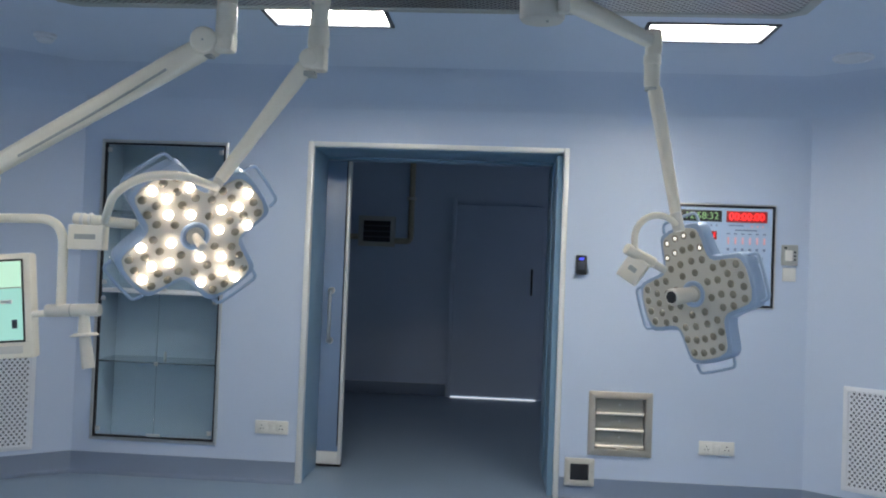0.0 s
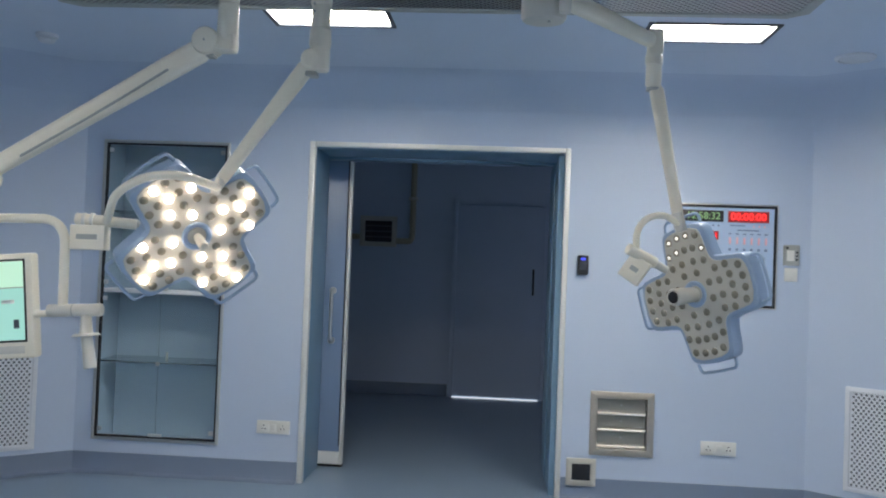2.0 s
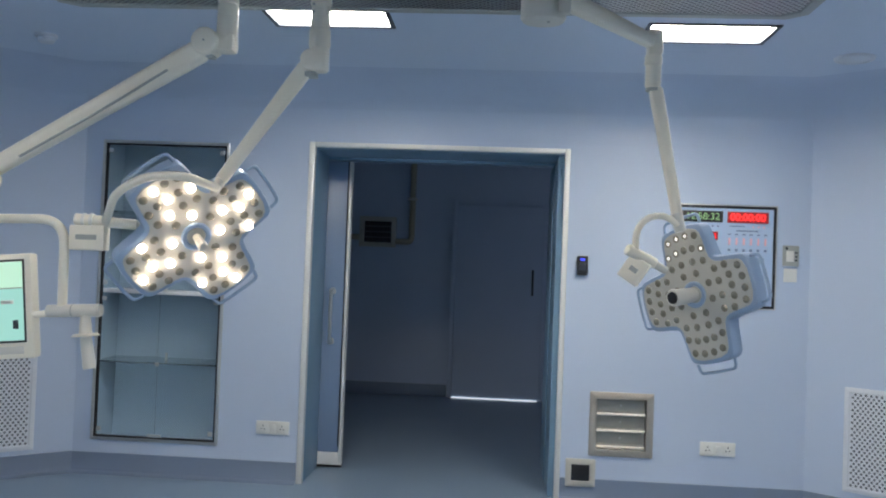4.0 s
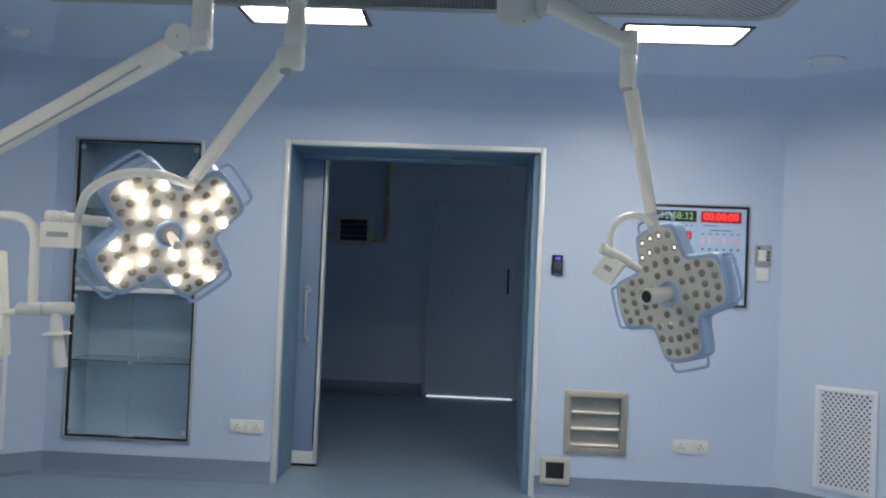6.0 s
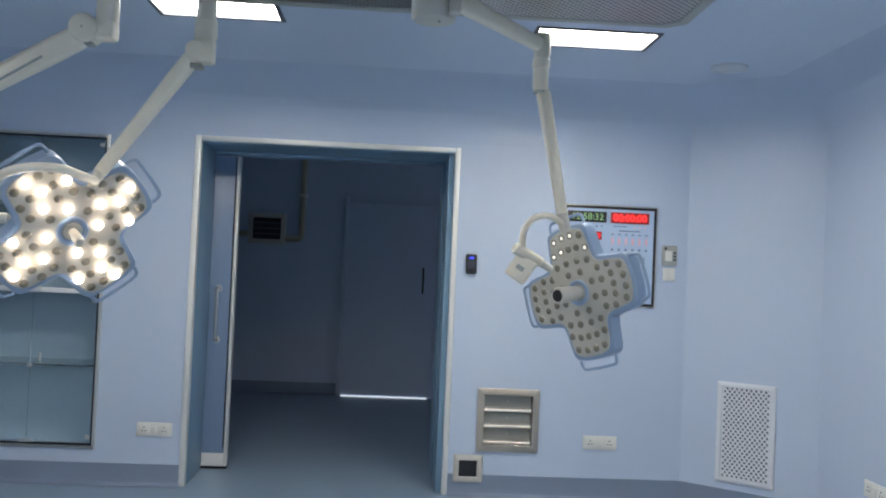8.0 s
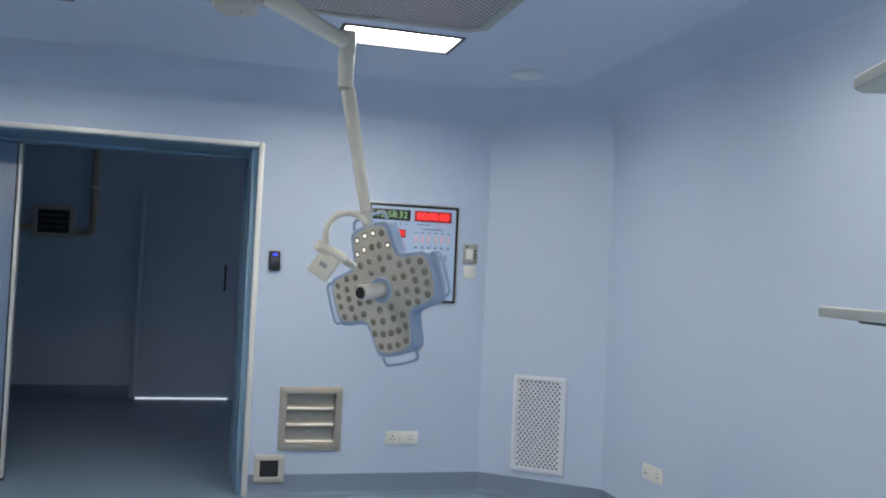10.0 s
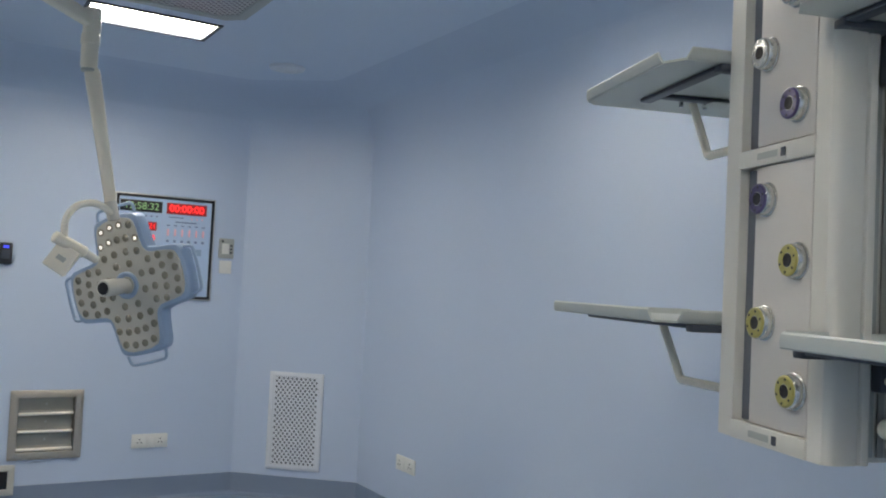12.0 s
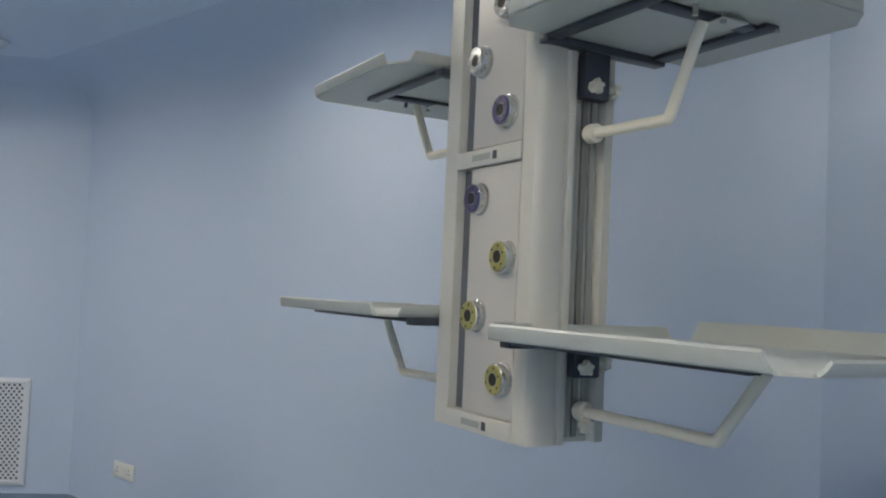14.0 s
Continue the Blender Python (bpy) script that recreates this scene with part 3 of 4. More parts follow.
def control_panel():
    x0, x1, z0, z1 = 1.044, 1.644, 1.215, 1.847
    t = thing("control_panel", pose(-0.013, NORTH, -0.011), "theatre control panel with red and green digits and black border", "control panel")
    part("frame", ring_frame(x0, x1, z0, z1, 0.007, -0.010, 0.0, 0.001), STEEL, t, "thin steel trim")
    part("border", ring_frame(x0 + 0.0075, x1 - 0.0075, z0 + 0.0075, z1 - 0.0075, 0.015, -0.008, 0.0, 0.001), BLACK, t, "black border line")
    part("face", box((x0 + 0.023, -0.006, z0 + 0.023), (x1 - 0.023, -0.0005, z1 - 0.023)), PANELFACE, t, "pale blue printed face")
    up = lambda x, y, z: pose(x, y, z, 90, 0, 0)
    for nm, xa, xb, mat in (("clock_window", 1.072, 1.318, BLACK), ("timer_window", 1.345, 1.590, REDPALE)):
        part(nm, box((xa, -0.009, 1.738), (xb, -0.0062, 1.806), 0.001), mat, t, "dark clock window" if mat is BLACK else "red lit timer window")
    letters("12:58:32", 0.060, GREENLED, "clock_digits", t, up(1.197, -0.0098, 1.771), "green clock digits")
    letters("00:00:00", 0.062, REDLED, "timer_digits", t, up(1.467, -0.0098, 1.771), "red timer digits")
    # readings and buttons
    for x, z in ((1.265, 1.655), (1.265, 1.585)):
        if z > 1.6:
            part("reading_window", box((x - 0.026, -0.009, z - 0.026), (x + 0.026, -0.0062, z + 0.026), 0.001), REDPALE, t)
        letters("21" if z > 1.6 else "45", 0.042, REDLED, "reading_digits", t, up(x, -0.0098, z))
    for k in range(6):
        x = 1.360 + k * 0.043
        part("indicator", box((x - 0.006, -0.0085, 1.604), (x + 0.006, -0.0062, 1.646), 0.001), INKRED, t, "red indicator bar")
        part("print_bar", box((x - 0.010, -0.0075, 1.664), (x + 0.010, -0.0062, 1.671)), INK, t)
        part("button", box((x - 0.008, -0.0085, 1.565), (x + 0.008, -0.0062, 1.580), 0.001), INK, t)
    for k in range(3):
        part("key", rod((1.500 + k * 0.032, -0.009, 1.715), (1.500 + k * 0.032, -0.0062, 1.715), 0.006, n=12), INKRED, t)
        part("key", rod((1.225 + k * 0.032, -0.009, 1.715), (1.225 + k * 0.032, -0.0062, 1.715), 0.006, n=12), INK, t)
    part("print_bar", box((1.40, -0.0075, 1.686), (1.53, -0.0062, 1.694)), INK, t)
    part("print_bar", box((1.36, -0.0075, 1.715), (1.45, -0.0062, 1.721)), INK, t)
    part("print_bar", box((1.44, -0.0075, 1.490), (1.57, -0.0062, 1.530)), LAMPBLUE, t)
    part("print_bar", box((1.10, -0.0075, 1.490), (1.30, -0.0062, 1.530)), LAMPBLUE, t)


control_panel()


def thermostat():
    t = thing("thermostat", pose(1.713, NORTH, 1.5375), "grey wall thermostat with a small display", "thermostat")
    part("body", box((-0.047, -0.020, -0.062), (0.047, -0.0005, 0.062), 0.005), GREYPL, t)
    part("display", box((-0.030, -0.0225, -0.035), (0.014, -0.0203, 0.030), 0.001), PLASTIC, t, "pale display window")
    for k in range(3):
        part("button", box((0.022, -0.0225, -0.032 + k * 0.022), (0.036, -0.0203, -0.020 + k * 0.022), 0.001), DARK, t)
    part("knob", rod((-0.028, -0.0225, 0.044), (-0.028, -0.0203, 0.044), 0.008, n=12), DARK, t)
    t = thing("light_switch", pose(1.7145, NORTH, 1.420), "small white wall switch plate", "switch")
    part("plate", box((-0.039, -0.010, -0.041), (0.039, -0.0005, 0.041), 0.003), PLASTIC, t)
    part("rocker", box((-0.014, -0.014, -0.018), (0.014, -0.0102, 0.022), 0.002), PLASTIC, t)


thermostat()


# ---- return air grilles in the slanted corners ----
def perforated(w, h, cols, rows, r):
    """A plate in the xz plane with staggered round holes and the holes' walls."""
    bm = bmesh.new()
    cw, ch = w / cols, h / rows
    corner = [(math.cos(radians(45 * k)), math.sin(radians(45 * k))) for k in range(8)]

    def cell(x0, x1, z0, z1, hole):
        cx, cz = (x0 + x1) / 2, (z0 + z1) / 2
        hx, hz = (x1 - x0) / 2, (z1 - z0) / 2
        square = [(1, 0), (1, 1), (0, 1), (-1, 1), (-1, 0), (-1, -1), (0, -1), (1, -1)]
        out = [bm.verts.new((cx + a * hx, 0, cz + b * hz)) for a, b in square]
        if not hole:
            bm.faces.new(out)
            return
        rim = [bm.verts.new((cx + a * r, 0, cz + b * r)) for a, b in corner]
        deep = [bm.verts.new((cx + a * r, 0.004, cz + b * r)) for a, b in corner]
        for k in range(8):
            j = (k + 1) % 8
            bm.faces.new((out[k], out[j], rim[j], rim[k]))
            bm.faces.new((rim[k], rim[j], deep[j], deep[k]))

    for j in range(rows):
        z0, z1 = -h / 2 + j * ch, -h / 2 + (j + 1) * ch
        if j % 2 == 0:
            for i in range(cols):
                cell(-w / 2 + i * cw, -w / 2 + (i + 1) * cw, z0, z1, True)
        else:
            cell(-w / 2, -w / 2 + cw / 2, z0, z1, False)
            for i in range(cols - 1):
                cell(-w / 2 + (i + 0.5) * cw, -w / 2 + (i + 1.5) * cw, z0, z1, True)
            cell(w / 2 - cw / 2, w / 2, z0, z1, False)
    return bm


def return_grille(p, q, z0, z1, label):
    """p to q: the grille's ends on the wall, as seen from the room from left to right."""
    p, q = Vector((*p, 0)), Vector((*q, 0))
    mid, along = (p + q) / 2, q - p
    t = thing("return_air_grille", pose(mid.x, mid.y, (z0 + z1) / 2, 0, 0, math.degrees(math.atan2(along.y, along.x))), label, "grille", group="return air grilles")
    w, h = along.length, z1 - z0
    part("frame", ring_frame(-w / 2, w / 2, -h / 2, h / 2, 0.030, -0.016, -0.0008, 0.003), GRILLE, t)
    part("perforated_plate", perforated(w - 0.062, h - 0.062, 10, 30, 0.0080), GRILLE, t, "white plate with round holes", smooth=False).location.y = -0.010
    # sheet close behind the holes; its grey puts their dark depth into colour
    part("backing", box((-w / 2 + 0.031, -0.004, -h / 2 + 0.031), (w / 2 - 0.031, -0.0012, h / 2 - 0.031)), DIMGREY, t)


def on_slant(a, b, along):
    a, b = Vector(a), Vector(b)
    return a + (b - a).normalized() * along


return_grille(on_slant(PLAN[1], PLAN[2], 0.228), on_slant(PLAN[1], PLAN[2], 0.578), 0.176, 0.781, "white perforated return air grille in the slanted corner")
return_grille(on_slant(PLAN[7], PLAN[0], 0.235), on_slant(PLAN[7], PLAN[0], 0.600), 0.160, 0.800, "white perforated return air grille behind the monitor")


# ---- on the ceiling ----
def light_panel(x, y, width, depth, height=TOP):
    t = thing("ceiling_light", pose(x, y, height), "recessed white ceiling light panel with dark metal rim, lit" if width > 0.4 else "small square recessed ceiling light with dark rim, lit, unseen, added to brighten the walls", "ceiling light", group="ceiling lights")
    w, d = width / 2, depth / 2
    bm = ring_frame(-w - 0.012, w + 0.012, -d - 0.012, d + 0.012, 0.022, 0.0, 0.012, 0.002)
    bmesh.ops.rotate(bm, matrix=Matrix.Rotation(radians(90), 3, "X"), verts=bm.verts[:])
    bmesh.ops.translate(bm, vec=(0, 0, -0.004), verts=bm.verts[:])
    part("frame", bm, BRACKET, t, "dark metal rim")
    part("housing", box((-w + 0.001, -d + 0.001, 0.075), (w - 0.001, d - 0.001, 0.11)), GRILLE, t)
    bm = bmesh.new()
    for lo, hi in (((-w + 0.001, -d + 0.001), (-w + 0.006, d - 0.001)), ((w - 0.006, -d + 0.001), (w - 0.001, d - 0.001)), ((-w + 0.0065, -d + 0.001), (w - 0.0065, -d + 0.006)), ((-w + 0.0065, d - 0.006), (w - 0.0065, d - 0.001))):
        box((*lo, 0.006), (*hi, 0.074), bm=bm)
    part("inner_rim", bm, GREYPL, t)
    part("diffuser", box((-w + 0.008, -d + 0.008, 0.030), (w - 0.008, d - 0.008, 0.036)), PANEL, t, "bright white diffuser")


for row in LIGHTS:
    light_panel(*row)
# the added lobby panel, out of view
light_panel(*LOBBY_FILL, 2.297)


def air_hood():
    """The laminar flow ceiling: a shallow tray with slanted corners and a perforated underside."""
    x0, x1, y0, y1, c = -2.05, 1.240, 1.45, 3.865, 0.07
    t = thing("laminar_flow_ceiling", pose(0, 0, TOP), "large perforated steel air supply panel under the ceiling", "air supply panel")

    def outline(g, k):
        a, b, e, f = x0 + g, x1 - g, y0 + g, y1 - g
        return [(a + k, e), (b - k, e), (b, e + k), (b, f - k), (b - k, f), (a + k, f), (a, f - k), (a, e + k)]

    bm = bmesh.new()
    rings = [[bm.verts.new((x, y, z)) for x, y in outline(g, k)] for g, k, z in ((0, c, 0.002), (0.012, c, -0.046), (0.020, c, -0.052), (0.060, c * 0.9, -0.052), (0.066, c * 0.9, -0.044))]
    for a, b in zip(rings, rings[1:]):
        for i in range(8):
            bm.faces.new((a[i], a[(i + 1) % 8], b[(i + 1) % 8], b[i]))
    part("frame", bm, GREYPL, t, "grey metal border")
    part("perforated_plate", prism(outline(0.064, c * 0.9), -0.046, -0.040), PERF, t, "finely perforated steel underside", smooth=False)


air_hood()


def speaker(x, y, r, name, label, category):
    t = thing(name, pose(x, y, TOP), label, category)
    bm = lathe([(r, 0.002), (r, -0.006), (r * 0.94, -0.013), (r * 0.80, -0.015), (r * 0.78, -0.010)], 32)
    part("rim", bm, GRILLE, t)
    part("grille", lathe([(r * 0.77, -0.008), (r * 0.5, -0.013), (r * 0.02, -0.015)], 32), GRILLE, t)


speaker(1.757, 4.685, 0.100, "ceiling_speaker", "round white ceiling loudspeaker", "loudspeaker")


def smoke_detector():
    t = thing("smoke_detector", pose(-2.505, 4.547, TOP), "small white ceiling smoke detector", "smoke detector")
    part("base", lathe([(0.058, 0.002), (0.058, -0.012), (0.054, -0.016), (0.02, -0.016)], 28), GRILLE, t)
    part("head", lathe([(0.046, -0.017), (0.044, -0.032), (0.034, -0.042), (0.01, -0.045)], 28), GRILLE, t)


smoke_detector()


# ---- surgical lamps ----
def facing(center, n, angle):
    """A pose whose z looks along n and whose x leans by angle from level, as seen from the front."""
    n = Vector(n).normalized()
    right = (-n).cross(Vector((0, 0, 1))).normalized()
    up = right.cross(-n)
    a = radians(angle)
    ex, ey = right * math.cos(a) + up * math.sin(a), up * math.cos(a) - right * math.sin(a)
    return Matrix.Translation(center) @ Matrix((ex, ey, n)).transposed().to_4x4()


# lens places on one arm: outwards, across
ARM_SPOTS = [(0.262, -0.078), (0.272, -0.026), (0.272, 0.026), (0.262, 0.078),
             (0.196, -0.097), (0.208, -0.048), (0.210, 0.0), (0.208, 0.048), (0.196, 0.097),
             (0.140, -0.092), (0.148, -0.033), (0.148, 0.033), (0.140, 0.092), (0.092, -0.037), (0.092, 0.037)]
LED_SPOTS = [(c * u - d * v, d * u + c * v) for c, d in ((1, 0), (0, 1), (-1, 0), (0, -1)) for u, v in ARM_SPOTS]


def clover(g):
    """The outline of the four-armed lamp head, drawn in by g."""
    out = []
    for k in range(4):
        a = k * math.pi / 2
        arm = [(0.166, -0.142), (0.195, -0.136), (0.245, -0.131), (0.288, -0.124), (0.306, -0.112), (0.314, -0.094), (0.322, -0.05), (0.324, 0.0), (0.322, 0.05), (0.314, 0.094), (0.306, 0.112), (0.288, 0.124), (0.245, 0.131), (0.195, 0.136), (0.166, 0.142), (0.148, 0.148)]
        for x, y in arm:
            x2 = x - g * (1.0 if x > 0.28 else 0.72)
            y2 = y - math.copysign(g, y) * (1.0 if abs(y) > 0.06 else 0.0)
            if (x, y) == (0.148, 0.148):
                x2 = y2 = 0.148 - g * 0.72
            out.append((math.cos(a) * x2 - math.sin(a) * y2, math.sin(a) * x2 + math.cos(a) * y2))
    return out


LENS_MESH = mesh_of(lathe([(0.0190, -0.001), (0.0190, 0.0012), (0.0172, 0.0026), (0.0160, 0.001)], 14), LENSRIM)
EYE_MESH = mesh_of(lathe([(0.0162, 0.0005), (0.0140, 0.0030), (0.0075, 0.0052), (0.001, 0.006)], 14), LENS)
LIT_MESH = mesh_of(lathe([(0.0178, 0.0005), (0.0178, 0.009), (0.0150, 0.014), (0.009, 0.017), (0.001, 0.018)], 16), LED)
GLINT_MESH = mesh_of(lathe([(0.0070, 0.0005), (0.0062, 0.0022), (0.0035, 0.0036), (0.001, 0.004)], 12), GLINTGLOW)


def lamp_head(top, center, n, angle, lit, glint, grip, cap=None, size=0.93, slim=1.0, name="lamp_head"):
    """The head under the thing top: shell, face, lenses, rails and sterile grip."""
    m = top.matrix_world.inverted() @ facing(center, n, angle)
    bm = prism(clover(0.0), -0.066, 0.0, 0.012)
    prism(clover(0.05), -0.108, -0.067, 0.012, bm=bm)
    shell = part(name, bm, LAMPBLUE, top, "pale blue four-armed lamp shell")
    shell.matrix_local = m @ Matrix.Scale(size, 4)
    part("face", prism(clover(0.020), 0.0005, 0.006, 0.002), LAMPFACE, shell, "pale grey lens plate", smooth=False)
    for i, (x, y) in enumerate(LED_SPOTS):
        o = part("lens", LENS_MESH, None, shell)
        o.location = (x, y, 0.0062)
        e = part("lens_eye", LIT_MESH if i in lit else GLINT_MESH if i in glint else EYE_MESH, None, shell, "lit warm white lens" if i in lit else "lens with a glint put in as a weakly glowing spot" if i in glint else "")
        e.location = (x, y, 0.0066)
    for k in range(4):
        a = k * 90
        bm = sweep([(0.316, -0.105, -0.024), (0.361, -0.100, -0.027), (0.365, 0.0, -0.027), (0.361, 0.100, -0.027), (0.316, 0.105, -0.024)], 0.0075, rounding=0.03)
        part("rail", bm, LAMPBLUE, shell, "pale blue handrail").matrix_local = pose(0, 0, 0, 0, 0, a)
    part("ring", lathe([(0.062, 0.0005), (0.062, 0.012), (0.056, 0.016), (0.044, 0.014), (0.040, 0.007)], 36), LAMPBLUE, shell, "blue centre ring")
    part("hub", lathe([(0.039, 0.0065), (0.036, 0.012), (0.026, 0.014)], 30), LAMPFACE, shell)
    part("grip", lathe([(q * slim, z) for q, z in ((0.024, 0.0145), (0.026, 0.03), (0.029, grip * 0.6), (0.030, grip - 0.008), (0.027, grip), (0.023, grip), (0.022, grip - 0.006))], 30), WHITE, shell, "white sterile grip")
    part("end_cap", lathe([(q * slim, z) for q, z in ((0.0215, grip - 0.005), (0.021, grip + 0.001), (0.004, grip + 0.002))], 24), cap or BLACK, shell, "white end cap" if cap else "black end cap")
    return shell


def spring_arm(top, a, b, r0, r1, name="spring_arm"):
    """A tapered arm of rounded section from a to b."""
    a, b = Vector(a), Vector(b)
    own = bmesh.new()
    d = (b - a).normalized()
    side = d.cross(Vector((0, 1, 0))).normalized()
    depth = d.cross(side)
    rings, n = [], 20
    L = (b - a).length
    for t, k in ((0, 0.80), (0.03, 1.0), (0.12, 1.02), (0.5, 0.92), (0.9, 0.86), (0.97, 0.86), (1.0, 0.70)):
        r = (r0 + (r1 - r0) * t) * k
        p = a + d * L * t
        ring = []
        for j in range(n):
            c, s = math.cos(2 * math.pi * j / n), math.sin(2 * math.pi * j / n)
            ring.append(own.verts.new(p + side * math.copysign(abs(c) ** 0.7, c) * r + depth * math.copysign(abs(s) ** 0.7, s) * r * 0.82))
        rings.append(ring)
    for x, y in zip(rings, rings[1:]):
        for j in range(n):
            own.faces.new((x[j], x[(j + 1) % n], y[(j + 1) % n], y[j]))
    own.faces.new(rings[0][::-1])
    own.faces.new(rings[-1])
    return part(name, own, CREAM, top)


def rosette_box(top, lo, hi):
    b = part("control_box", box(lo, hi, 0.006), CREAM, top, "cream control box")
    z = (lo[2] + hi[2]) / 2
    part("label_plate", box((lo[0] + 0.03, lo[1] - 0.002, z - 0.008), (hi[0] - 0.03, lo[1] - 0.0003, z + 0.012)), GREYPL, b, "grey printed label")
    return b


HUB = Vector((0.105, 3.42, 0))


def ceiling_mount():
    t = thing("lamp_ceiling_mount", pose(HUB.x, HUB.y, TOP), "cream ceiling mount that carries the lamp arms", "lamp mount")
    part("flange", lathe([(0.16, -0.055), (0.16, -0.065), (0.10, -0.085), (0.06, -0.088)], 36), WHITE, t)
    part("column", lathe([(0.052, -0.086), (0.052, -0.12)], 28), WHITE, t)
    part("bearing", lathe([(0.082, -0.10), (0.088, -0.104), (0.088, -0.190), (0.080, -0.202), (0.03, -0.205), (0.01, -0.207)], 36), WHITE, t, "white turning joint")
    part("screw", rod((0.02, -0.02, -0.2115), (0.02, -0.02, -0.2055), 0.006, n=10), GREYPL, t)
    part("rib", box((0.055, -0.10, -0.19), (0.10, -0.05, -0.10), 0.006), WHITE, t)


ceiling_mount()


def lamp_lit():
    x, y = -0.775, 3.45
    t = thing("surgical_lamp", pose(x, y, 2.45), "four-armed surgical lamp, lit, on a cream spring arm", "surgical lamp", group="surgical lamps")
    w = t.matrix_world.inverted()
    L = lambda *p: w @ Vector(p)
    part("boom", sweep([L(HUB.x, HUB.y, 2.475), L(x, y, 2.478)], 0.034), CREAM, t)
    part("drop_tube", lathe([(0.040, 0.05), (0.042, 0.04), (0.042, -0.045), (0.037, -0.05), (0.037, -0.14), (0.042, -0.145), (0.044, -0.205), (0.040, -0.220)], 28), CREAM, t)
    for k in range(3):
        part("screw", rod((-0.020, -0.036, -0.02 - 0.03 * k), (-0.021, -0.0425, -0.02 - 0.03 * k), 0.005, n=8), GREYPL, t)
    part("elbow", rod(L(x - 0.030, y - 0.042, 2.184), L(x - 0.030, y + 0.042, 2.184), 0.040, bevel=0.012, n=28), CREAM, t)
    part("elbow_block", box(L(x - 0.03, y - 0.04, 2.138), L(x + 0.036, y + 0.04, 2.240), 0.014), CREAM, t)
    part("rubber_stop", box(L(x - 0.050, y - 0.03, 2.116), L(x - 0.006, y + 0.03, 2.136), 0.004), GREYPL, t, "grey rubber stop")
    spring_arm(t, L(x - 0.044, y, 2.165), L(-1.160, 3.46, 1.690), 0.034, 0.029)
    part("swivel", rod(L(-1.152, 3.46, 1.702), L(-1.186, 3.46, 1.640), 0.024, 0.018, bevel=0.004), WHITE, t)
    part("yoke", sweep([L(-1.160, 3.43, 1.662), L(-1.195, 3.17, 1.682), L(-1.335, 3.16, 1.677), L(-1.480, 3.22, 1.615), L(-1.602, 3.42, 1.515)], 0.0165, rounding=0.09), CREAM, t)
    part("pivot", rod(L(-1.735, 3.43, 1.520), L(-1.490, 3.46, 1.505), 0.024, 0.021, bevel=0.006), CREAM, t)
    for px in (-1.705, -1.672):
        part("collar", rod(L(px, 3.434, 1.518), L(px + 0.012, 3.435, 1.517), 0.0265, n=24), PLASTIC, t)
    part("pivot_end", rod(L(-1.50, 3.46, 1.506), L(-1.425, 3.47, 1.495), 0.017, 0.014), WHITE, t)
    rosette_box(t, L(-1.752, 3.415, 1.396), L(-1.606, 3.475, 1.496))
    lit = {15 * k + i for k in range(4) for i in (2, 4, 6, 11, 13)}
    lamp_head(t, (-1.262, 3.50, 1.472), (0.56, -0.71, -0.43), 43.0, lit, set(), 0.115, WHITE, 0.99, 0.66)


lamp_lit()


def lamp_unlit():
    x, y = 0.598, 3.84
    t = thing("surgical_lamp", pose(x, y, 2.40), "four-armed surgical lamp, switched off, on a cream arm", "surgical lamp", group="surgical lamps")
    w = t.matrix_world.inverted()
    L = lambda *p: w @ Vector(p)
    spring_arm(t, L(HUB.x + 0.045, HUB.y + 0.02, 2.462), L(x - 0.008, y - 0.01, 2.385), 0.040, 0.036, "boom")
    part("elbow", box(L(x - 0.030, y - 0.036, 2.325), L(x + 0.036, y + 0.036, 2.440), 0.014), CREAM, t)
    part("drop_tube", lathe([(0.036, -0.07), (0.038, -0.08), (0.038, -0.11), (0.034, -0.113), (0.034, -0.20), (0.028, -0.212)], 28), CREAM, t)
    for k in range(3):
        part("screw", rod((0.0355, -0.01, 0.025 - 0.03 * k), (0.0385, -0.01, 0.025 - 0.03 * k), 0.005, n=8), GREYPL, t)
    part("rubber_stop", lathe([(0.030, -0.213), (0.030, -0.224), (0.026, -0.226)], 24), GREYPL, t, "dark rubber stop")
    spring_arm(t, L(x + 0.012, y, 2.19), L(0.719, 3.81, 1.615), 0.031, 0.027)
    part("swivel", rod(L(0.708, 3.805, 1.648), L(0.728, 3.80, 1.572), 0.027, 0.024, bevel=0.004), WHITE, t)
    part("yoke", sweep([L(0.715, 3.79, 1.600), L(0.650, 3.77, 1.640), L(0.575, 3.76, 1.622), L(0.535, 3.76, 1.565), L(0.538, 3.76, 1.47)], 0.014, rounding=0.04), CREAM, t)
    part("pivot", rod(L(0.500, 3.75, 1.490), L(0.625, 3.80, 1.432), 0.024, 0.024, bevel=0.006), CREAM, t)
    part("pivot_end", rod(L(0.615, 3.80, 1.437), L(0.675, 3.82, 1.405), 0.018, 0.016), WHITE, t)
    rosette_box(t, (-0.048, -0.022, -0.055), (0.048, 0.022, 0.055)).matrix_local = t.matrix_world.inverted() @ pose(0.538, 3.785, 1.403, 0, 33, -20)
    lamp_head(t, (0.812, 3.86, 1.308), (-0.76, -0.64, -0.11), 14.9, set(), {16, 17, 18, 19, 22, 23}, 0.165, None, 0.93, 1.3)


lamp_unlit()


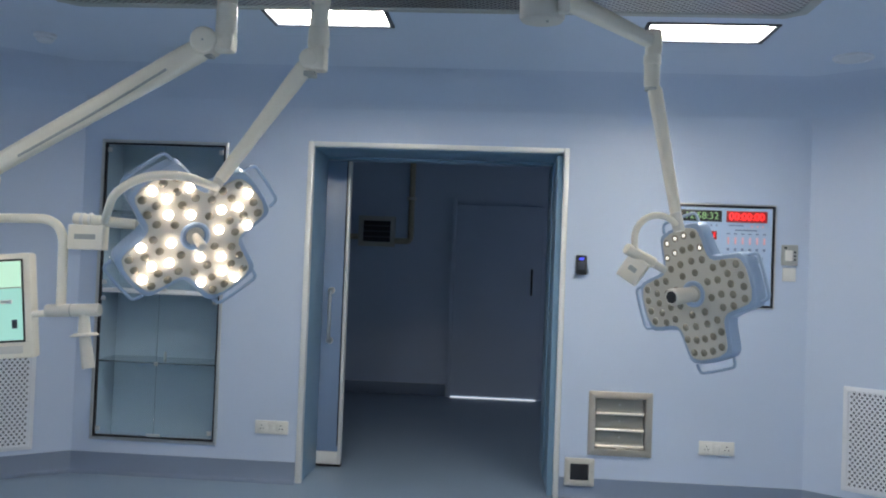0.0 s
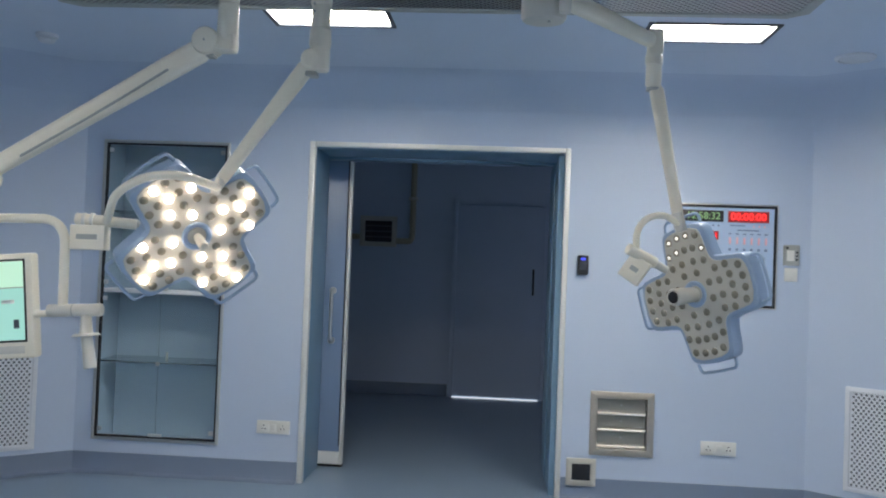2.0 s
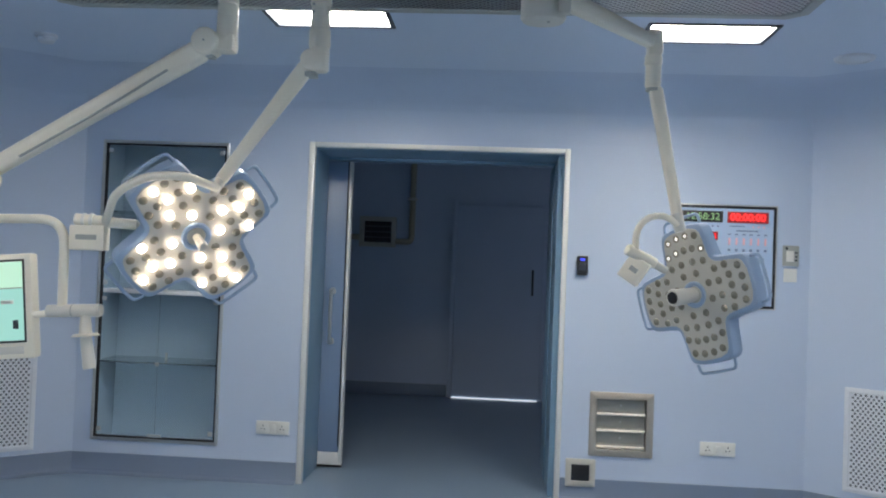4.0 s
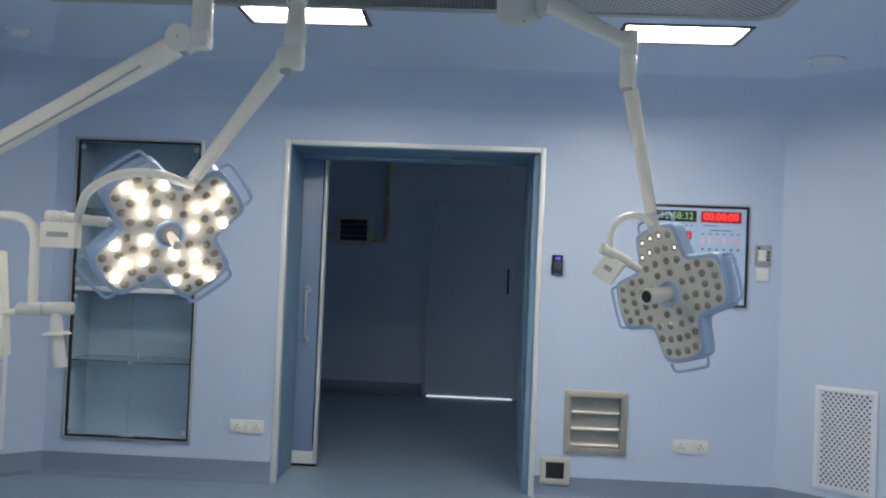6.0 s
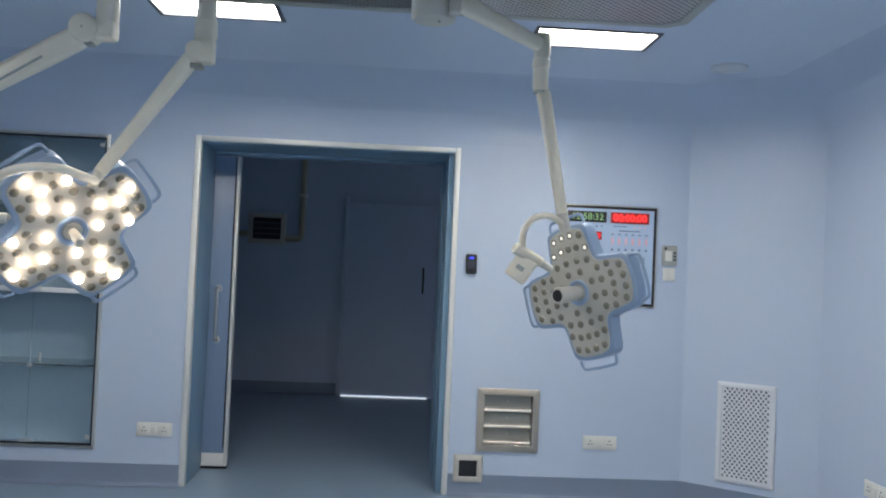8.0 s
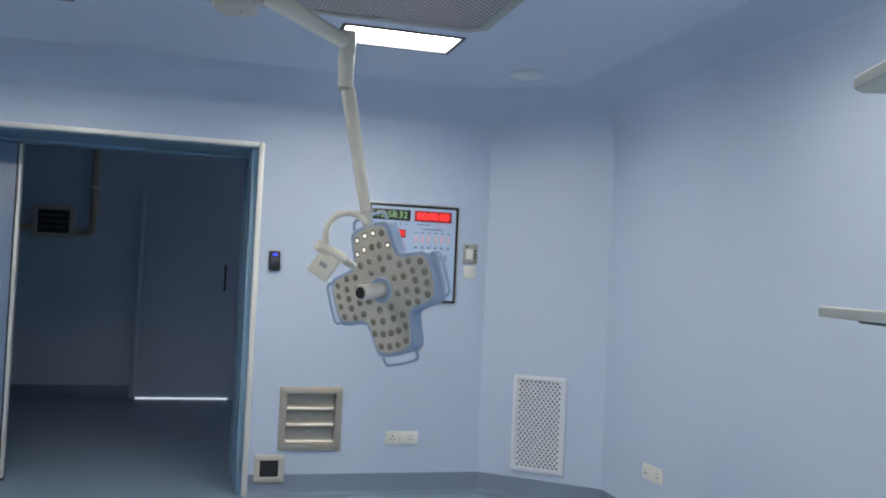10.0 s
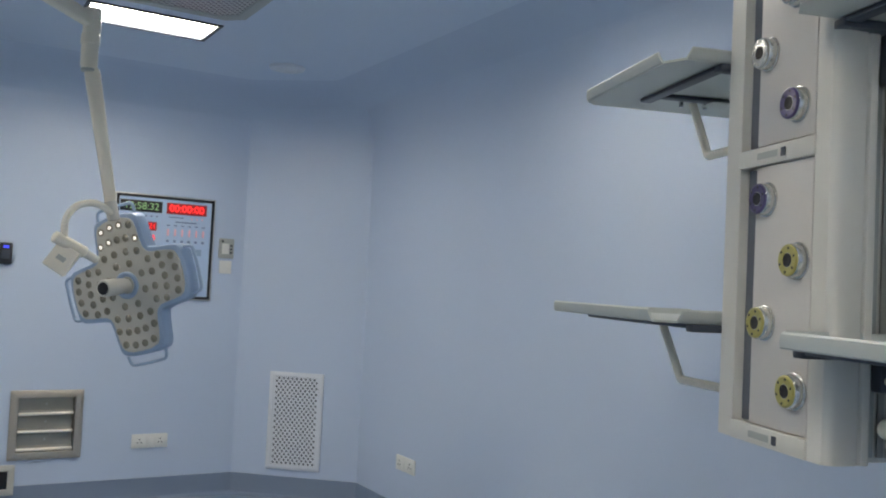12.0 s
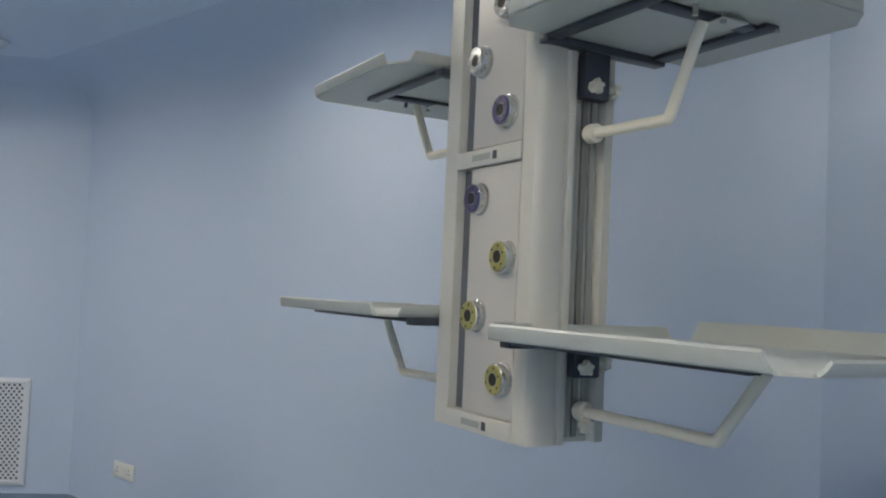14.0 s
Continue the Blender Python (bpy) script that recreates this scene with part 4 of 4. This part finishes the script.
def monitor_arm():
    x, y = -1.142, 3.42
    t = thing("monitor_arm", pose(x, y, 2.45), "flat monitor on a cream ceiling arm, screen lit turquoise", "monitor")
    w = t.matrix_world.inverted()
    L = lambda *p: w @ Vector(p)
    part("boom", sweep([L(HUB.x, HUB.y, 2.515), L(x, y, 2.515)], 0.030), CREAM, t)
    part("drop_tube", lathe([(0.038, 0.08), (0.040, 0.06), (0.040, -0.055), (0.036, -0.058), (0.036, -0.062), (0.041, -0.065), (0.043, -0.20), (0.036, -0.214)], 28), CREAM, t)
    for k in range(3):
        part("screw", rod((-0.022, -0.033, 0.0 - 0.022 * k), (-0.023, -0.0405, 0.0 - 0.022 * k), 0.005, n=8), GREYPL, t)
    j = part("elbow", rod(L(x - 0.075, y - 0.058, 2.236), L(x - 0.075, y + 0.05, 2.236), 0.054, bevel=0.010, n=36), CREAM, t)
    part("pin", rod(L(x - 0.075, y - 0.061, 2.236), L(x - 0.075, y - 0.0575, 2.236), 0.004, n=10), GREYPL, j)
    part("elbow_block", box(L(x - 0.08, y - 0.042, 2.200), L(x + 0.038, y + 0.042, 2.272), 0.016), CREAM, t)
    part("rubber_stop", box(L(x - 0.075, y - 0.03, 2.176), L(x - 0.045, y + 0.02, 2.188), 0.003), GREYPL, t)
    spring_arm(t, L(x - 0.080, y, 2.222), L(-2.13, 3.42, 1.684), 0.046, 0.044)
    part("cable", sweep([L(x - 0.22, y - 0.043, 2.118), L(-1.62, 3.372, 1.950), L(-1.95, 3.377, 1.758)], 0.005, rounding=0.2), GREYPL, t)
    part("arm_knuckle", rod(L(-2.12, 3.365, 1.668), L(-2.12, 3.475, 1.668), 0.050, bevel=0.01, n=28), CREAM, t)
    part("yoke", sweep([L(-2.13, 3.42, 1.64), L(-2.14, 3.42, 1.508), L(-1.770, 3.42, 1.517), L(-1.766, 3.42, 1.16)], 0.019, rounding=0.11, steps=10), CREAM, t)
    part("cross_tube", rod(L(-1.826, 3.42, 1.147), L(-1.603, 3.42, 1.159), 0.0255, bevel=0.006, n=24), WHITE, t)
    part("cross_joint", rod(L(-1.722, 3.42, 1.1525), L(-1.717, 3.42, 1.1528), 0.0262, n=24), GREYPL, t)
    part("stub", rod(L(-1.93, 3.42, 1.123), L(-1.815, 3.42, 1.138), 0.014), CREAM, t)
    g = part("grip", rod(L(-1.668, 3.42, 1.14), L(-1.664, 3.42, 1.062), 0.019, 0.026), WHITE, t, "white sterile grip")
    part("flange", rod(L(-1.664, 3.42, 1.064), L(-1.663, 3.42, 1.053), 0.045, 0.058, n=28, bevel=0.003), WHITE, g)
    part("grip_end", rod(L(-1.662, 3.42, 1.05), L(-1.640, 3.42, 0.925), 0.023, 0.026, bevel=0.004), WHITE, g)
    s = part("screen_housing", box((-0.28, -0.03, -0.215), (0.28, 0.035, 0.205), 0.012), CREAM, t, "cream monitor housing")
    s.matrix_local = w @ pose(-2.160, 3.42, 1.148, 0, -5.0, 3)
    part("bezel", ring_frame(-0.252, 0.252, -0.150, 0.182, 0.008, -0.034, -0.0305, 0.001), BLACK, s, "black bezel line")
    part("screen", box((-0.243, -0.0335, 0.070), (0.243, -0.031, 0.173)), SCREENPALE, s, "pale green lit screen half")
    part("screen", box((-0.243, -0.0335, -0.141), (0.243, -0.031, 0.0655)), SCREEN, s, "turquoise lit screen half")
    part("screen_line", box((-0.243, -0.0333, 0.066), (0.243, -0.031, 0.0695)), GREYPL, s)
    part("screen_icon", box((0.20, -0.0345, -0.095), (0.222, -0.0337, -0.060)), BRACKET, s)
    part("screen_icon", box((0.155, -0.0345, 0.005), (0.205, -0.0337, 0.020)), PLASTIC, s, "white curve on the screen")
    part("control_strip", box((-0.24, -0.0325, -0.195), (0.24, -0.0303, -0.165), 0.001), WHITE, s)


monitor_arm()


# ---- supply pendant ----
PENDANT = Matrix.Translation((1.477, 1.025, 0)) @ pose(0, 0, 0, 0, 0, 72)


def pendant():
    """Local axes: x along the front face, -y out of the section (so y = -depth), z up."""
    t = thing("supply_pendant", PENDANT @ pose(0, 0, 1.078), "tall cream ceiling pendant with gas outlets and side rails", "supply pendant")
    H = 1.22
    W, D = 0.366, 0.212
    o = [(0.006, 0), (0.038, 0), (0.040, -0.012), (0.238, -0.014), (0.240, -0.026), (0.291, -0.026), (0.294, 0.0), (0.345, 0.0), (0.360, -0.006), (W, -0.022),
         (W, -0.100), (W - 0.022, -0.104), (W - 0.022, -0.178), (W, -0.182), (W, -D + 0.01), (W - 0.01, -D),
         (0.01, -D), (0.0, -D + 0.01), (0.0, -0.182), (0.022, -0.178), (0.022, -0.104), (-0.004, -0.100), (-0.010, -0.094), (-0.010, -0.080), (-0.004, -0.075),
         (-0.011, -0.070), (-0.014, -0.045), (-0.014, -0.022), (-0.010, -0.010), (-0.003, -0.002)]
    bm = prism(o, 0.0, H)
    part("column", bm, WHITE, t, "cream enamelled aluminium column")
    for x0, x1 in ((0.003, 0.021), (W - 0.021, W - 0.003)):
        for k in range(3):
            d0 = 0.110 + k * 0.0235
            xa, xb = (x0 + 0.012, x1 - 0.001) if x0 < 0.1 else (x0 + 0.001, x1 - 0.012)
            part("rail", box((xa, -d0 - 0.015, 0.01), (xb, -d0, H - 0.01), 0.002), GREYPL if k != 1 else BLADE, t, "grooved aluminium rail")
    part("top_cap", box((-0.02, -D - 0.02, H), (W + 0.02, 0.02, H + 0.06), 0.008), WHITE, t)
    part("neck", rod((W / 2, -D / 2, H + 0.06), (W / 2, -D / 2, TOP - 1.078 + 0.01), 0.09), WHITE, t)
    for za, zb in ((0.040, 0.572), (0.616, H - 0.02)):
        part("front_panel", box((0.047, -0.0115, za), (0.238, -0.004, zb), 0.0015), FASCIA, t, "removable pale front panel")
        part("panel_gap", box((0.0405, -0.0118, za), (0.0465, -0.0085, zb)), BRACKET, t)
        # channel floor coloured dark to carry the recess's shade
        part("panel_gap", box((0.2415, -0.0250, za), (0.2905, -0.0200, zb)), DIMGREY, t, "recessed channel with its shade put into a dark grey floor")
    for z0 in (0.574, 0.0):
        b = part("label_band", box((0.036, -0.011, z0), (0.295, 0.006, z0 + 0.038), 0.003), WHITE, t)
        part("print_bar", box((0.150, 0.0062, z0 + 0.012), (0.222, 0.0068, z0 + 0.026)), GREYPL, b)
        part("print_bar", box((0.124, 0.0062, z0 + 0.010), (0.140, 0.0068, z0 + 0.028)), BRACKET, b)
    for x, z, ring, label in ((0.108, 1.992, CHROME, "chrome-ringed gas outlet"), (0.205, 1.885, CHROME, "chrome-ringed gas outlet"), (0.098, 1.760, PURPLE, "violet-ringed gas outlet"), (0.197, 1.580, PURPLE, "violet-ringed gas outlet"),
                              (0.086, 1.452, YELLOW, "yellow-ringed gas outlet"), (0.191, 1.326, YELLOW, "yellow-ringed gas outlet"), (0.083, 1.200, YELLOW, "yellow-ringed gas outlet")):
        m = pose(x, -0.004, z - 1.078, -90)
        g = part("gas_outlet", lathe([(0.0345, 0.0), (0.0345, 0.004), (0.031, 0.006), (0.031, 0.026), (0.029, 0.029), (0.026, 0.029)], 32), CHROME, t, label)
        g.matrix_local = m @ Matrix.Diagonal((1.05, 1.05, 0.72, 1))
        part("ring", lathe([(0.0295, 0.0292), (0.0295, 0.033), (0.026, 0.0355), (0.014, 0.0345), (0.0130, 0.031)], 32), ring, g)
        part("socket_ring", lathe([(0.0143, 0.030), (0.0143, 0.0335), (0.0128, 0.034), (0.0118, 0.0325)], 24), GREYPL, g)
        part("mouth", lathe([(0.0125, 0.0312), (0.0125, 0.0352), (0.004, 0.0348), (0.001, 0.034)], 20), GASKET, g, "black socket mouth")
        for k in range(6):
            a = radians(60 * k + 20)
            part("pin", rod((0.0225 * math.cos(a), 0.0225 * math.sin(a), 0.0340), (0.0225 * math.cos(a), 0.0225 * math.sin(a), 0.0362), 0.0028, n=8), BLACK if ring is not CHROME else GREYPL, g)


pendant()


def star_knob(parent, m):
    bm = bmesh.new()
    out = []
    for k in range(30):
        a = 2 * math.pi * k / 30
        r = 0.0140 + 0.0026 * math.cos(5 * a)
        out.append((r * math.cos(a), r * math.sin(a)))
    prism(out, 0.012, 0.028, 0.004, bm=bm)
    lathe([(0.008, 0.0), (0.008, 0.0125)], 14, bm=bm)
    o = part("knob", bm, CREAM, parent, "cream star knob")
    o.matrix_local = m
    return o


def flange(a, b, out, up, thick=0.004):
    """A lip bent up from the edge a-b of a sheet: it leans outwards by out and rises by up, its ends cut back."""
    a, b, out = Vector(a), Vector(b), Vector((*out, 0))
    d = (b - a).normalized()
    n = out.normalized() * thick
    rows = []
    for t, h in ((0.0, 0.0), (0.35, 0.08), (0.75, 0.45), (1.0, 0.92), (1.02, 1.0)):
        cut = d * (0.012 * h)
        rows.append((a + cut + out * t + Vector((0, 0, up * h)), b - cut + out * t + Vector((0, 0, up * h))))
    bm = bmesh.new()
    inner = [[bm.verts.new(p - n * 0.5 + Vector((0, 0, thick * 0.5))) for p in r] for r in rows]
    outer = [[bm.verts.new(p + n * 0.5 - Vector((0, 0, thick * 0.5))) for p in r] for r in rows]
    for x, y in zip(inner, inner[1:]):
        bm.faces.new((x[0], x[1], y[1], y[0]))
    for x, y in zip(outer, outer[1:]):
        bm.faces.new((x[0], y[0], y[1], x[1]))
    for e in (0, 1):
        for k in range(len(rows) - 1):
            bm.faces.new((inner[k][e], inner[k + 1][e], outer[k + 1][e], outer[k][e]))
    bm.faces.new((inner[-1][0], inner[-1][1], outer[-1][1], outer[-1][0]))
    bm.faces.new((inner[0][0], outer[0][0], outer[0][1], inner[0][1]))
    return bm


def pendant_shelf(name, side, z, L, drop, label):
    """side -1: on the face at x = 0, reaching towards -x; +1: mirrored on the other face."""
    W = 0.366
    t = thing(name, PENDANT @ (pose(0, -0.016 if z > 1.5 else 0, z) if side < 0 else pose(W, 0, z)), label, "shelf", group="pendant shelves")

    def b(x0, x1, y0, y1, z0, z1, bev=0.0):
        a, c = sorted((x0 * side, x1 * side))
        return box((a, y0, z0), (c, y1, z1), bev)

    def s(*p):
        return [(x * side, y, zz) for x, y, zz in p]

    Y0, Y1 = -0.410, 0.125
    # tray: a sheet with its corners cut and its edges bent up
    e = sorted([(0.012 * side, Y0 + 0.02), (0.012 * side, Y1 - 0.03), (0.060 * side, Y1), ((L - 0.030) * side, Y1), (L * side, Y1 - 0.030), (L * side, Y0 + 0.050), ((L - 0.050) * side, Y0), (0.035 * side, Y0)],
               key=lambda p: math.atan2(p[1] - (Y0 + Y1) / 2, p[0] - L * side / 2))
    part("tray", prism(e, 0.0, 0.006, 0.0015), TRAY, t, "pale enamelled tray with edges bent up")
    tz = 0.003
    part("tray_lip", flange(*s((0.062, Y1, tz), (L - 0.034, Y1, tz)), (0, 0.009), 0.026), TRAY, t)
    part("tray_lip", flange(*s((0.035, Y0, tz), (L - 0.060, Y0, tz)), (0, -0.014), 0.042), TRAY, t)
    part("tray_lip", flange(*s((L, Y0 + 0.060, tz), (L, Y1 - 0.034, tz)), (0.012 * side, 0), 0.018), TRAY, t)
    part("tray_lip", flange(*s((0.012, Y0 + 0.03, tz), (0.012, Y1 - 0.03, tz)), (-0.006 * side, 0), 0.026), TRAY, t)
    # dark carrier below
    yb = 0.030 if z < 1.5 else -0.018
    o = 0.016 if side < 0 and z > 1.5 else 0.0
    c = part("carrier", b(0.0, 0.032, -0.30, yb + 0.032, -0.018, -0.0005, 0.003), BRACKET, t, "dark grey carrier frame")
    part("carrier_bar", b(0.033, L - 0.13, -0.30, -0.262, -0.011, -0.0005, 0.003), BRACKET, c)
    part("carrier_bar", b(0.033, L - 0.13, yb, yb + 0.032, -0.011, -0.0005, 0.003), BRACKET, c)
    part("carrier_bar", b(L * 0.60, L * 0.60 + 0.034, -0.261, yb - 0.001, -0.011, -0.0005, 0.003), BRACKET, c)
    part("strut_plate", b(L * 0.60 - 0.010, L * 0.60 + 0.055, -0.215, -0.150, -0.0145, -0.0115, 0.001), TRAY, t)
    k = part("slide_block", b(0.002, 0.030, -0.166 + o, -0.102 + o, -0.092 + drop, -0.019, 0.004), BRACKET, t, "dark slide block on the rail")
    turn = pose(0, 0, 0, 0, 90 * side, 0)
    star_knob(k, pose(0.030 * side, -0.116 + o, -0.070 + drop) @ turn)
    star_knob(k, pose(0.016 * side, -0.171 + o, -0.064 + drop) @ pose(0, 0, 0, 90, 0, 0))
    if z < 1.5:
        star_knob(k, pose(0.022 * side, -0.128 + o, -0.186 + drop) @ turn)
    # strut
    bend, head = ((L * 0.505, -0.138 + o), (L * 0.625, -0.160 + o)) if side < 0 else ((L * 0.535, -0.125), (L * 0.685, -0.120))
    part("strut", sweep(s((0.015, -0.137 + o, -0.160 + drop), (*bend, -0.163 + drop), (*head, -0.012)), 0.0112, rounding=0.008), CREAM, t, "cream bent support tube")
    part("strut_foot", rod(*s((0.002, -0.137 + o, -0.160 + drop), (0.030, -0.137 + o, -0.160 + drop)), 0.020, bevel=0.004), CREAM, t)
    for x, y in ((L * 0.70, -0.09), (L * 0.70, -0.16), (L - 0.12, -0.28)):
        part("bolt", rod(*s((x, y, -0.020), (x, y, -0.0145 if y < -0.2 else -0.0006)), 0.006, n=10), CHROME, t)


pendant_shelf("pendant_shelf", -1, 1.898, 0.46, -0.024, "pale grey tray shelf held high on the pendant's rail")
pendant_shelf("pendant_shelf", -1, 1.289, 0.735, 0.016, "pale grey tray shelf held low on the pendant's rail")
pendant_shelf("pendant_shelf", 1, 1.905, 0.55, 0.0, "pale grey tray shelf held high on the pendant's rail")
pendant_shelf("pendant_shelf", 1, 1.312, 0.74, 0.0, "pale grey tray shelf held low on the pendant's rail")
